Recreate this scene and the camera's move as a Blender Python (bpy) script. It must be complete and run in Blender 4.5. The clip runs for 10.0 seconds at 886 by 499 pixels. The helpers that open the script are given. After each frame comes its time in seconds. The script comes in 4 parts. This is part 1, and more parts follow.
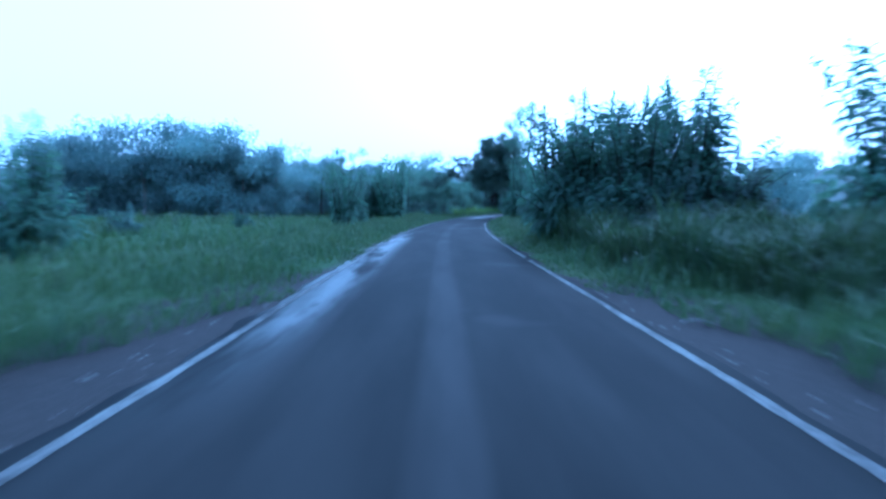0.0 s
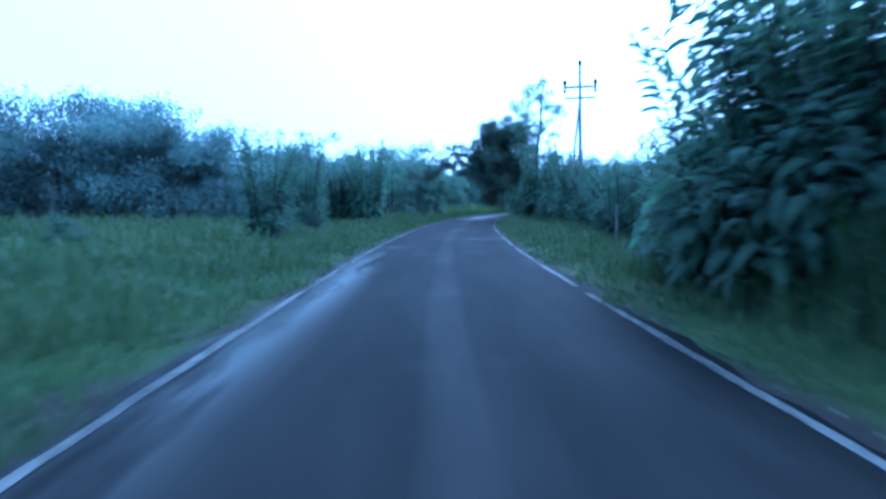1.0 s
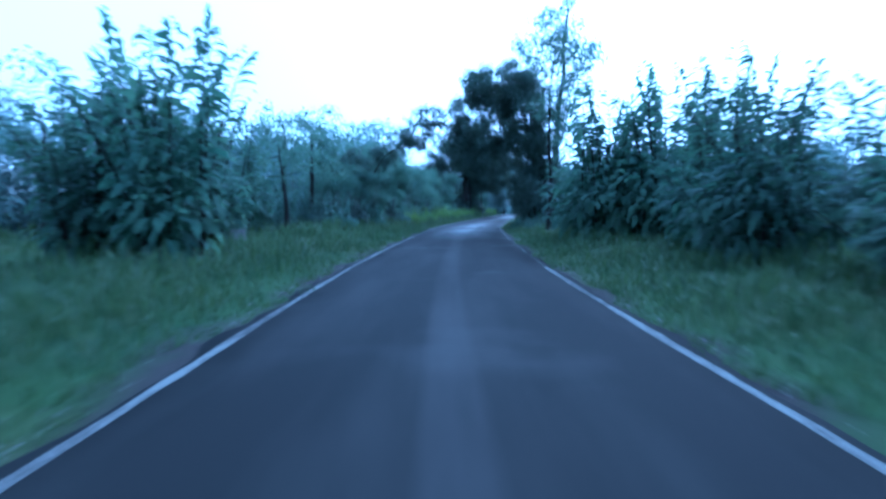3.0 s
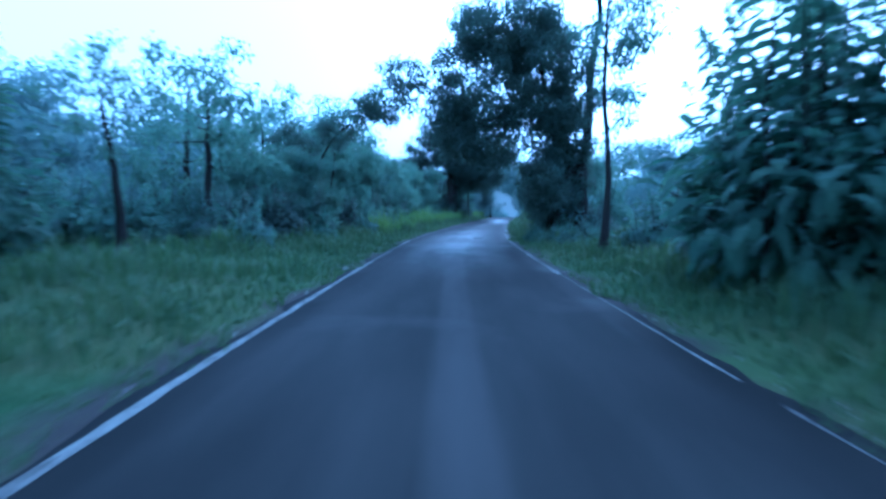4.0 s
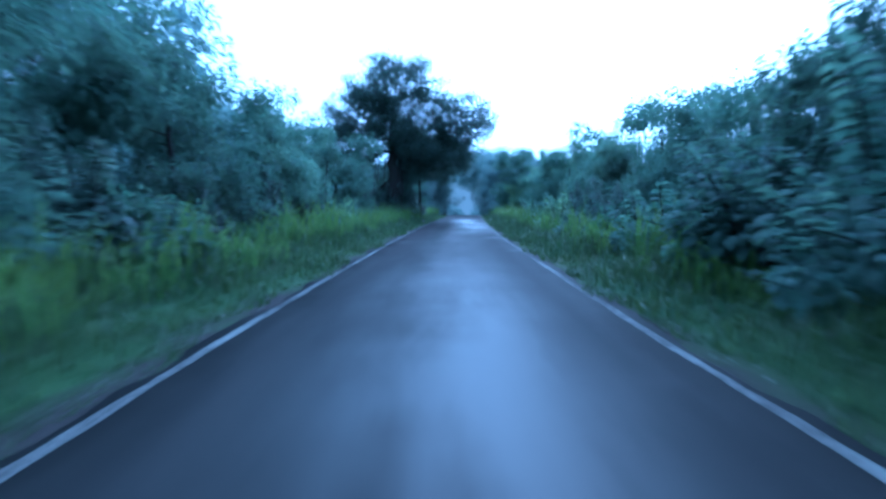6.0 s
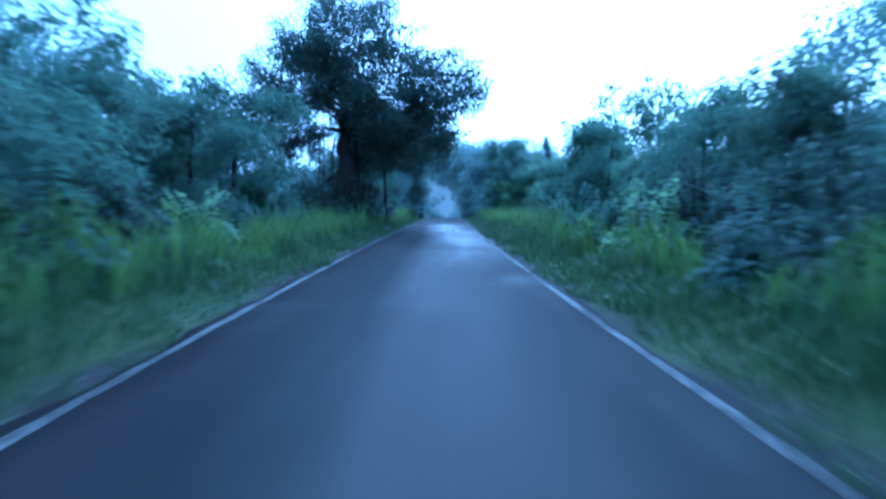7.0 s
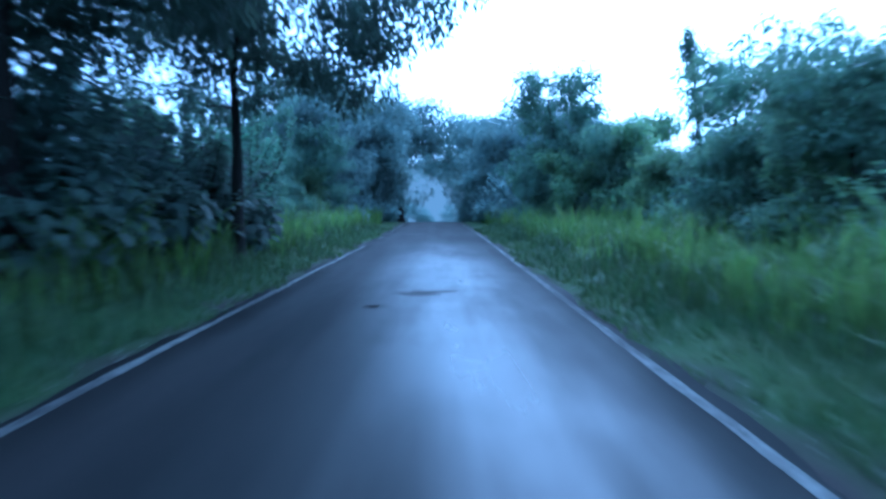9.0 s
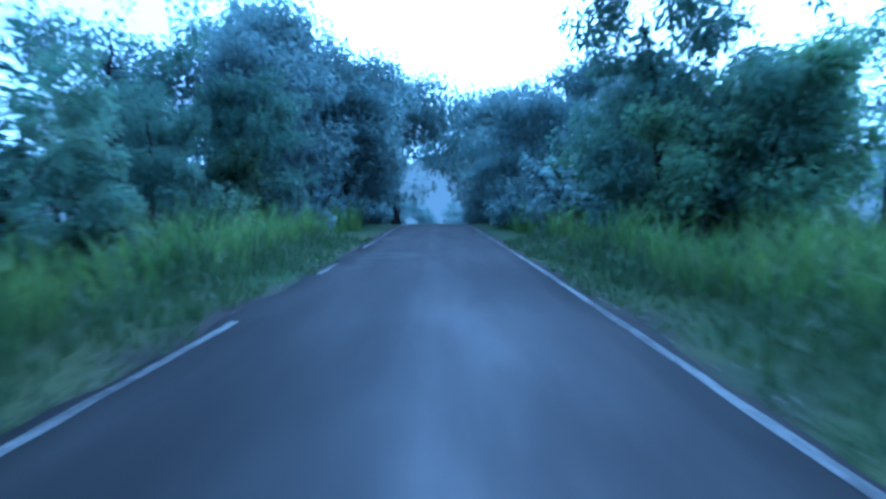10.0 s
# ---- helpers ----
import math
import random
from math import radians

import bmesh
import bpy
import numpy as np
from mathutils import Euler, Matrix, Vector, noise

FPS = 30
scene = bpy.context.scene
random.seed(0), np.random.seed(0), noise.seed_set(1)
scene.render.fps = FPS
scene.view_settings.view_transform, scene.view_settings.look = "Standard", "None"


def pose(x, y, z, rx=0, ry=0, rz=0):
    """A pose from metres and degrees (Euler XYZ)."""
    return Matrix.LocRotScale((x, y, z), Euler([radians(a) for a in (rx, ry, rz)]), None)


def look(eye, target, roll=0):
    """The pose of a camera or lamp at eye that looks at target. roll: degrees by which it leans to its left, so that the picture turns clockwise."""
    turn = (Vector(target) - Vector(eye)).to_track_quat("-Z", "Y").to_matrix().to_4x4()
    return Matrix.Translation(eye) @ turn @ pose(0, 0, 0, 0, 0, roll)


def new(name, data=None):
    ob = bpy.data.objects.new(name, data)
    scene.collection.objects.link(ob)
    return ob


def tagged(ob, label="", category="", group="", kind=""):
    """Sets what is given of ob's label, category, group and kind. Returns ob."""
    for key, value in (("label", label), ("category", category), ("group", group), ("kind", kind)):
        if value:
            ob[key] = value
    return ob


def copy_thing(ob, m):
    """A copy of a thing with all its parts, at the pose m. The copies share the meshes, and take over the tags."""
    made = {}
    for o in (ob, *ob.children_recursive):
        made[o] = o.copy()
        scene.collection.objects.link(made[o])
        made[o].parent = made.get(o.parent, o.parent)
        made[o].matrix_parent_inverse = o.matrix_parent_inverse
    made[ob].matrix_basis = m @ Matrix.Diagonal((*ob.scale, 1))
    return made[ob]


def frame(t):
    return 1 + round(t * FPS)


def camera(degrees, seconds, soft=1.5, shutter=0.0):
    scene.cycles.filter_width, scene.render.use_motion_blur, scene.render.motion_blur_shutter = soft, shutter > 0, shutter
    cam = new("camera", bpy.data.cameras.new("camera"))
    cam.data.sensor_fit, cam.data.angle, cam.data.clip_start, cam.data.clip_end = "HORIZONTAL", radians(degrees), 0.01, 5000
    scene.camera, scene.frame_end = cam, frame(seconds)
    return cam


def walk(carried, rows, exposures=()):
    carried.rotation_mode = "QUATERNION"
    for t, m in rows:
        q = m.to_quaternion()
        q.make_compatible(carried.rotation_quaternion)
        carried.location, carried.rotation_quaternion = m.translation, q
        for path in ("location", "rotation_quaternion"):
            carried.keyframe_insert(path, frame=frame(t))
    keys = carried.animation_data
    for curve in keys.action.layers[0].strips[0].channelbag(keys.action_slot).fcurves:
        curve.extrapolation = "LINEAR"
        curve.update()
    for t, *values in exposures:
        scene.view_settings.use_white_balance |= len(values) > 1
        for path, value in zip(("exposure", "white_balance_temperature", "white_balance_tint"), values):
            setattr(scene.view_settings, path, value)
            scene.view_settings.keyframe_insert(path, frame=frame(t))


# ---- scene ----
cam = camera(74.8, 10.0, soft=2.9, shutter=0.45)

# seconds, x, y, yaw, pitch; the eye rides 1.3 m above the road
DRIVE = [
    (0.0, 0.00, 0.00, 7.46, -4.18), (0.5, -0.97, 6.60, 7.16, -4.41), (1.0, -1.84, 12.94, 6.52, -4.36),
    (1.5, -2.63, 19.14, 5.85, -4.24), (2.0, -3.33, 25.29, 5.14, -4.44), (2.5, -3.94, 31.43, 4.21, -4.07),
    (3.0, -4.39, 37.56, 3.05, -4.10), (3.5, -4.74, 43.68, 2.10, -3.90), (4.0, -5.03, 49.73, 1.17, -3.87),
    (4.5, -5.19, 55.74, -0.19, -4.15), (5.0, -5.21, 61.78, -1.44, -4.43), (5.5, -5.12, 67.98, -2.20, -4.64),
    (6.0, -4.87, 74.46, -4.00, -4.25), (6.5, -4.26, 81.26, -5.60, -4.05), (7.0, -3.53, 88.34, -6.10, -4.16),
    (7.5, -2.83, 95.58, -7.04, -4.06), (8.0, -2.04, 102.79, -7.45, -4.32), (8.5, -1.26, 109.75, -7.42, -4.16),
    (9.0, -0.53, 116.38, -7.21, -4.27), (9.5, 0.15, 122.71, -7.04, -4.03), (10.0, 0.80, 128.88, -7.06, -4.47),
]
walk(cam, [(t, pose(x, y, 1.3, 90 + p, 0, w)) for t, x, y, w, p in DRIVE],
     exposures=[(0.0, 0.80, 3560, 8), (2.5, 0.80, 3580, 8), (4.0, 0.87, 3440, 7), (5.0, 0.66, 3380, 6), (5.6, 0.78, 3560, 6), (6.8, 0.88, 3420, 6), (8.4, 0.78, 3460, 6), (9.4, 0.90, 3600, 6), (10.0, 0.92, 3440, 6)])

# ---- light: misty overcast morning, brightest ahead ----
SUN_EL, SUN_AZ = 42.0, 25.0            # degrees up; degrees right of +y
world = bpy.data.worlds.new("sky")
scene.world = world
world.use_nodes = True
wn = world.node_tree.nodes
sky = wn.new("ShaderNodeTexSky")
sky.sky_type = "NISHITA"
sky.sun_disc = False
sky.sun_elevation, sky.sun_rotation = radians(SUN_EL), radians(SUN_AZ)
sky.air_density, sky.dust_density, sky.ozone_density = 1.0, 8.0, 1.0
wn["Background"].inputs["Strength"].default_value = 0.15
grey = wn.new("ShaderNodeHueSaturation")   # thin mist takes the blue out of the sky
grey.inputs["Saturation"].default_value = 0.22
world.node_tree.links.new(sky.outputs[0], grey.inputs["Color"])
veil = wn.new("ShaderNodeMix")             # the low cloud spreads the light evenly
veil.data_type = "RGBA"
veil.inputs[0].default_value = 0.55
veil.inputs[7].default_value = (10.2, 11.6, 12.2, 1)
world.node_tree.links.new(grey.outputs[0], veil.inputs[6])
world.node_tree.links.new(veil.outputs[2], wn["Background"].inputs["Color"])

sun = new("sun", bpy.data.lights.new("sun", "SUN"))
sun.data.energy, sun.data.angle, sun.data.color = 0.6, radians(40), (1.0, 0.96, 0.9)
el, az = radians(SUN_EL), radians(SUN_AZ)
sun.matrix_world = look((0, 0, 60), (-40 * math.sin(az) * math.cos(el), -40 * math.cos(az) * math.cos(el), 60 - 40 * math.sin(el)))


# ---- materials ----
def mat(name):
    m = bpy.data.materials.new(name)
    m.use_nodes = True
    nt = m.node_tree
    return m, nt, nt.nodes["Principled BSDF"]


def node(nt, kind, **vals):
    n = nt.nodes.new(kind)
    for k, v in vals.items():
        n.inputs[k.replace("_", " ")].default_value = v
    return n


def ramp(nt, src, stops):
    r = nt.nodes.new("ShaderNodeValToRGB")
    els = r.color_ramp.elements
    while len(els) < len(stops):
        els.new(0.5)
    for e, (p, c) in zip(els, stops):
        e.position, e.color = p, (c, c, c, 1) if isinstance(c, float) else (*c, 1)
    nt.links.new(src, r.inputs[0])
    return r.outputs[0]


def mix(nt, fac, a, b, how="MIX"):
    m = nt.nodes.new("ShaderNodeMix")
    m.data_type, m.blend_type = "RGBA", how
    for sock, v in ((m.inputs[0], fac), (m.inputs[6], a), (m.inputs[7], b)):
        if isinstance(v, bpy.types.NodeSocket):
            nt.links.new(v, sock)
        else:
            sock.default_value = v if isinstance(v, float) else (*v, 1)
    return m.outputs[2]


def tex(nt, scale, detail=4.0, vec=None, rough=0.55):
    n = node(nt, "ShaderNodeTexNoise", Scale=scale, Detail=detail, Roughness=rough)
    if vec is None:
        vec = nt.nodes.new("ShaderNodeTexCoord").outputs["Object"]
    nt.links.new(vec, n.inputs["Vector"])
    return n.outputs[0]


def bump(nt, b, src, strength, dist):
    n = node(nt, "ShaderNodeBump", Strength=strength, Distance=dist)
    nt.links.new(src, n.inputs["Height"])
    nt.links.new(n.outputs[0], b.inputs["Normal"])


def leaf_material(name, dark, light, gloss=0.42, through_light=0.3, haze_sheen=0.25):
    """Leaf blades; the last argument is a pale bluish sheen standing in for haze."""
    m, nt, b = mat(name)
    g = nt.nodes.new("ShaderNodeNewGeometry")
    big = tex(nt, 0.9, 2.0)
    c = mix(nt, g.outputs["Random Per Island"], dark, light)
    c = mix(nt, ramp(nt, big, [(0.35, 0.0), (0.7, 0.55)]), c, tuple(0.5 * (p + q) * k for p, q, k in zip(dark, light, (1.3, 1.1, 0.85))))
    oi = nt.nodes.new("ShaderNodeObjectInfo")
    hue = node(nt, "ShaderNodeHueSaturation", Saturation=0.95)
    nt.links.new(c, hue.inputs["Color"])
    rng = node(nt, "ShaderNodeMapRange", To_Min=0.75, To_Max=1.25)
    nt.links.new(oi.outputs["Random"], rng.inputs[0])
    nt.links.new(rng.outputs[0], hue.inputs["Value"])
    nt.links.new(hue.outputs[0], b.inputs["Base Color"])
    b.inputs["Roughness"].default_value = gloss + 0.12
    b.inputs["Specular IOR Level"].default_value = 0.35 * (1 - 0.8 * haze_sheen)
    b.inputs["Sheen Weight"].default_value, b.inputs["Sheen Roughness"].default_value = haze_sheen, 0.6
    b.inputs["Sheen Tint"].default_value = (0.80, 0.94, 1.0, 1)
    t = nt.nodes.new("ShaderNodeBsdfTranslucent")
    nt.links.new(hue.outputs[0], t.inputs[0])
    s = node(nt, "ShaderNodeMixShader", Fac=through_light)
    nt.links.new(b.outputs[0], s.inputs[1])
    nt.links.new(t.outputs[0], s.inputs[2])
    nt.links.new(s.outputs[0], nt.nodes["Material Output"].inputs[0])
    return m


# Most leaf colours are lifted and blued to stand in for haze.
LEAF_BIG = leaf_material("mango_leaf", (0.052, 0.078, 0.060), (0.082, 0.114, 0.086), 0.5, 0.65, 0.15)
LEAF_SHRUB = leaf_material("shrub_leaf", (0.060, 0.108, 0.070), (0.092, 0.150, 0.090), 0.62, 0.65, 0.2)
LEAF_ROADSIDE = leaf_material("roadside_leaf", (0.080, 0.132, 0.092), (0.116, 0.174, 0.116), 0.65, 0.65, 0.4)
# Distance haze is put into this colour, paler and bluer than real leaves.
LEAF_PALE_HAZE = leaf_material("pale_haze_leaf", (0.140, 0.200, 0.190), (0.172, 0.238, 0.222), 0.7, 0.65, 0.6)
LEAF_LIGHT = leaf_material("light_leaf", (0.110, 0.172, 0.112), (0.154, 0.224, 0.134), 0.65, 0.65, 0.5)
LEAF_LIME = leaf_material("lime_leaf", (0.130, 0.200, 0.096), (0.178, 0.256, 0.116), 0.65, 0.65, 0.5)
# The far trees' haze is painted in as pale colour and sheen.
LEAF_FAR_HAZE = leaf_material("far_haze_leaf", (0.150, 0.204, 0.196), (0.172, 0.232, 0.220), 0.8, 0.7, 0.4)
GRASS_LUSH = leaf_material("lush_grass_blade", (0.070, 0.126, 0.022), (0.128, 0.186, 0.038), 0.5, 0.55, 0.03)
GRASS = leaf_material("grass_blade", (0.028, 0.054, 0.017), (0.066, 0.096, 0.030), 0.5, 0.45, 0.05)


def bark_material(name, dark, light):
    m, nt, b = mat(name)
    co = nt.nodes.new("ShaderNodeTexCoord").outputs["Object"]
    mp = node(nt, "ShaderNodeMapping", Scale=(1, 1, 0.25))
    nt.links.new(co, mp.inputs[0])
    n = tex(nt, 14.0, 6.0, mp.outputs[0])
    big = tex(nt, 1.4, 3.0)
    c = mix(nt, n, dark, light)
    c = mix(nt, ramp(nt, big, [(0.45, 0.0), (0.7, 0.6)]), c, tuple(0.6 * q for q in (light[0], light[1] * 1.25, light[2] * 0.8)))
    nt.links.new(c, b.inputs["Base Color"])
    b.inputs["Roughness"].default_value, b.inputs["Specular IOR Level"].default_value = 0.9, 0.08
    bump(nt, b, n, 0.6, 0.03)
    return m


BARK = bark_material("dark_bark", (0.009, 0.008, 0.0075), (0.026, 0.023, 0.021))
BARK_GREY = bark_material("grey_bark", (0.10, 0.095, 0.085), (0.24, 0.22, 0.2))

# asphalt: worn and damp, its map runs across (u) and along (v) the road in metres
ASPHALT, nt, b = mat("wet_asphalt")
uv = nt.nodes.new("ShaderNodeUVMap").outputs[0]
grain = tex(nt, 90.0, 3.0, uv)
stretch = node(nt, "ShaderNodeMapping", Scale=(1.0, 0.16, 1))
nt.links.new(uv, stretch.inputs[0])
streak = tex(nt, 1.1, 4.0, stretch.outputs[0])
patch = tex(nt, 0.22, 4.0, uv)
c = mix(nt, grain, (0.009, 0.009, 0.009), (0.019, 0.0185, 0.018))
c = mix(nt, ramp(nt, streak, [(0.42, 0.0), (0.68, 0.7)]), c, (0.027, 0.026, 0.025))
sep = nt.nodes.new("ShaderNodeSeparateXYZ")
nt.links.new(uv, sep.inputs[0])
mid = node(nt, "ShaderNodeMath")
mid.operation = "ABSOLUTE"
nt.links.new(sep.outputs[0], mid.inputs[0])
midband = ramp(nt, mid.outputs[0], [(0.0, 0.6), (0.16, 0.45), (0.26, 0.0)])
midband = mix(nt, 1.0, midband, ramp(nt, streak, [(0.3, 0.35), (0.6, 1.0)]), "MULTIPLY")
c = mix(nt, midband, c, (0.041, 0.039, 0.038))
old_v = node(nt, "ShaderNodeMapRange", From_Min=80.0, From_Max=130.0)   # older, browner surface in one lane
nt.links.new(sep.outputs[1], old_v.inputs[0])
old_u = node(nt, "ShaderNodeMapRange", From_Min=-1.2, From_Max=-0.3, To_Min=1.0, To_Max=0.0)
warp = node(nt, "ShaderNodeMath")
warp.operation = "MULTIPLY_ADD"
nt.links.new(patch, warp.inputs[0])
warp.inputs[1].default_value = 0.9
nt.links.new(sep.outputs[0], warp.inputs[2])
nt.links.new(warp.outputs[0], old_u.inputs[0])
worn_u = node(nt, "ShaderNodeMapRange", From_Min=-1.0, From_Max=2.0)
nt.links.new(sep.outputs[0], worn_u.inputs[0])
worn = mix(nt, 1.0, ramp(nt, old_v.outputs[0], [(0.0, 0.0), (0.1, 0.7), (0.6, 0.7), (0.75, 0.0)]), ramp(nt, worn_u.outputs[0], [(0.12, 0.0), (0.3, 1.0), (0.6, 0.9), (0.85, 0.35)]), "MULTIPLY")
c = mix(nt, worn, c, (0.046, 0.043, 0.041))
crest_v = node(nt, "ShaderNodeMapRange", From_Min=118.0, From_Max=168.0)
nt.links.new(sep.outputs[1], crest_v.inputs[0])
c = mix(nt, mix(nt, 1.0, ramp(nt, crest_v.outputs[0], [(0.15, 0.0), (0.35, 0.55), (1.0, 0.55)]), ramp(nt, streak, [(0.3, 0.5), (0.6, 1.0)]), "MULTIPLY"), c, (0.046, 0.043, 0.041))
old = mix(nt, 1.0, ramp(nt, old_v.outputs[0], [(0.1, 0.0), (0.3, 0.8), (0.7, 0.8), (0.85, 0.0)]), old_u.outputs[0], "MULTIPLY")
c = mix(nt, old, c, (0.019, 0.016, 0.016))
nt.links.new(c, b.inputs["Base Color"])
# damp stretches under the great trees, drying towards the edges
along = node(nt, "ShaderNodeMapRange", From_Min=40.0, From_Max=150.0)
nt.links.new(sep.outputs[1], along.inputs[0])
drip = ramp(nt, along.outputs[0], [(0.185, 0.0), (0.24, 0.78), (0.38, 0.78), (0.46, 0.25), (0.54, 0.3), (0.61, 0.7), (0.69, 1.0), (0.80, 1.0), (0.90, 0.0)])
across = node(nt, "ShaderNodeMapRange", From_Min=0.25, From_Max=1.6, To_Min=1.0, To_Max=0.12)
lane = node(nt, "ShaderNodeMath")          # beside the great tree the wet lies in one lane
lane.operation = "SUBTRACT"
nt.links.new(sep.outputs[0], lane.inputs[0])
nt.links.new(ramp(nt, along.outputs[0], [(0.54, 0.0), (0.60, 1.0), (0.70, 0.95), (0.80, 0.45), (0.9, 0.1)]), lane.inputs[1])
wet_mid = node(nt, "ShaderNodeMath")
wet_mid.operation = "ABSOLUTE"
nt.links.new(lane.outputs[0], wet_mid.inputs[0])
nt.links.new(wet_mid.outputs[0], across.inputs[0])
film = mix(nt, 1.0, drip, across.outputs[0], "MULTIPLY")
blotch = ramp(nt, mix(nt, 0.45, patch, streak), [(0.40, 0.0), (0.56, 1.0)])
film = mix(nt, 1.0, film, mix(nt, 0.6, blotch, (1.0, 1.0, 1.0)), "MULTIPLY")
film = mix(nt, 1.0, film, mix(nt, 1.0, ramp(nt, patch, [(0.58, 0.0), (0.70, 0.3)]), (0.8, 0.8, 0.8), "MULTIPLY"), "LIGHTEN")
seep_v = node(nt, "ShaderNodeMapRange", From_Min=-10.0, From_Max=40.0)   # water seeping in along the edge
nt.links.new(sep.outputs[1], seep_v.inputs[0])
seep_u = node(nt, "ShaderNodeMapRange", From_Min=-2.4, From_Max=-0.9)
nt.links.new(sep.outputs[0], seep_u.inputs[0])
seep = mix(nt, 1.0, ramp(nt, seep_v.outputs[0], [(0.25, 0.0), (0.33, 1.0), (0.66, 1.0), (0.85, 0.0)]), ramp(nt, seep_u.outputs[0], [(0.05, 1.0), (0.45, 0.8), (0.8, 0.0)]), "MULTIPLY")
seep = mix(nt, 1.0, seep, ramp(nt, streak, [(0.38, 0.0), (0.52, 1.0)]), "MULTIPLY")
film = mix(nt, 1.0, film, seep, "LIGHTEN")
nt.links.new(ramp(nt, film, [(0.0, 0.7), (0.5, 0.46), (1.0, 0.27)]), b.inputs["Roughness"])
nt.links.new(ramp(nt, film, [(0.0, 0.028), (0.5, 0.07), (1.0, 0.2)]), b.inputs["Specular IOR Level"])
b.inputs["IOR"].default_value = 1.4
bump(nt, b, grain, 0.25, 0.004)

DRY, nt, b = mat("dry_patch")
n1, n2 = tex(nt, 80.0, 3.0), tex(nt, 0.8, 4.0)
nt.links.new(mix(nt, ramp(nt, n2, [(0.4, 0.0), (0.65, 0.6)]), mix(nt, n1, (0.016, 0.015, 0.0155), (0.036, 0.033, 0.033)), (0.045, 0.040, 0.038)), b.inputs["Base Color"])
b.inputs["Roughness"].default_value, b.inputs["Specular IOR Level"].default_value = 0.75, 0.1
bump(nt, b, n1, 0.25, 0.004)

PAINT, nt, b = mat("road_paint")
n0, n1, n2 = tex(nt, 0.35, 3.0), tex(nt, 9.0, 8.0, None, 0.75), tex(nt, 60.0, 4.0)
c = mix(nt, n2, (0.09, 0.09, 0.085), (0.17, 0.17, 0.16))
chips = ramp(nt, mix(nt, 0.35, n1, n0), [(0.45, 0.0), (0.55, 1.0)])       # paint chipped away to the asphalt
c = mix(nt, ramp(nt, n0, [(0.40, 0.0), (0.66, 0.6)]), c, (0.11, 0.105, 0.10))  # grime
nt.links.new(mix(nt, chips, c, (0.032, 0.031, 0.030)), b.inputs["Base Color"])
b.inputs["Roughness"].default_value, b.inputs["Specular IOR Level"].default_value = 0.75, 0.06

SOIL, nt, b = mat("verge_soil")
at = nt.nodes.new("ShaderNodeAttribute")
at.attribute_name = "off_road"
n1, n2, n3 = tex(nt, 0.5, 4.0), tex(nt, 9.0, 5.0), tex(nt, 60.0, 3.0)
earth = mix(nt, n2, (0.015, 0.013, 0.012), (0.032, 0.028, 0.026))
earth = mix(nt, ramp(nt, n3, [(0.55, 0.0), (0.7, 0.6)]), earth, (0.060, 0.054, 0.050))
turf = mix(nt, n2, (0.015, 0.030, 0.009), (0.042, 0.066, 0.020))
worn = tex(nt, 0.07, 5.0, None, 0.65)
turf = mix(nt, ramp(nt, worn, [(0.46, 0.0), (0.60, 0.65)]), turf, (0.056, 0.058, 0.026))
turf = mix(nt, ramp(nt, tex(nt, 0.19, 4.0), [(0.56, 0.0), (0.66, 0.6)]), turf, (0.020, 0.040, 0.014))
wob = nt.nodes.new("ShaderNodeMath")
wob.operation = "MULTIPLY_ADD"
nt.links.new(n1, wob.inputs[0])
wob.inputs[1].default_value = 2.2
nt.links.new(at.outputs["Fac"], wob.inputs[2])
fac = node(nt, "ShaderNodeMapRange", From_Min=3.3, From_Max=3.9)
nt.links.new(wob.outputs[0], fac.inputs[0])
nt.links.new(mix(nt, fac.outputs[0], earth, turf), b.inputs["Base Color"])
b.inputs["Roughness"].default_value = 0.95
b.inputs["Specular IOR Level"].default_value = 0.08
bump(nt, b, n2, 0.6, 0.03)

CONCRETE, nt, b = mat("pole_concrete")
n1 = tex(nt, 6.0, 5.0)
nt.links.new(mix(nt, n1, (0.10, 0.10, 0.10), (0.2, 0.19, 0.18)), b.inputs["Base Color"])
b.inputs["Roughness"].default_value = 0.8
STEEL, nt, b = mat("galvanised_steel")
nt.links.new(mix(nt, tex(nt, 20.0), (0.16, 0.16, 0.17), (0.3, 0.3, 0.3)), b.inputs["Base Color"])
b.inputs["Metallic"].default_value, b.inputs["Roughness"].default_value = 0.7, 0.5
PORCELAIN, nt, b = mat("brown_porcelain")
b.inputs["Base Color"].default_value, b.inputs["Roughness"].default_value = (0.09, 0.04, 0.025, 1), 0.2
STONE, nt, b = mat("grey_stone")
nt.links.new(mix(nt, tex(nt, 12.0, 5.0), (0.06, 0.058, 0.055), (0.22, 0.21, 0.2)), b.inputs["Base Color"])
b.inputs["Roughness"].default_value = 0.85

# Backdrop colour glows by itself; the mist's brightness is emission, not lit surface.
MIST_GLOW, nt, b = mat("mist_glow")
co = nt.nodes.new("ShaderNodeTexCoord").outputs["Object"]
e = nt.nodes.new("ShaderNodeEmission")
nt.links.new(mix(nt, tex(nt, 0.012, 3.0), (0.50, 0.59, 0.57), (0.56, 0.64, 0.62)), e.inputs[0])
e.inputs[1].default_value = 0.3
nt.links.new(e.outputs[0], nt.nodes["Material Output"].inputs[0])


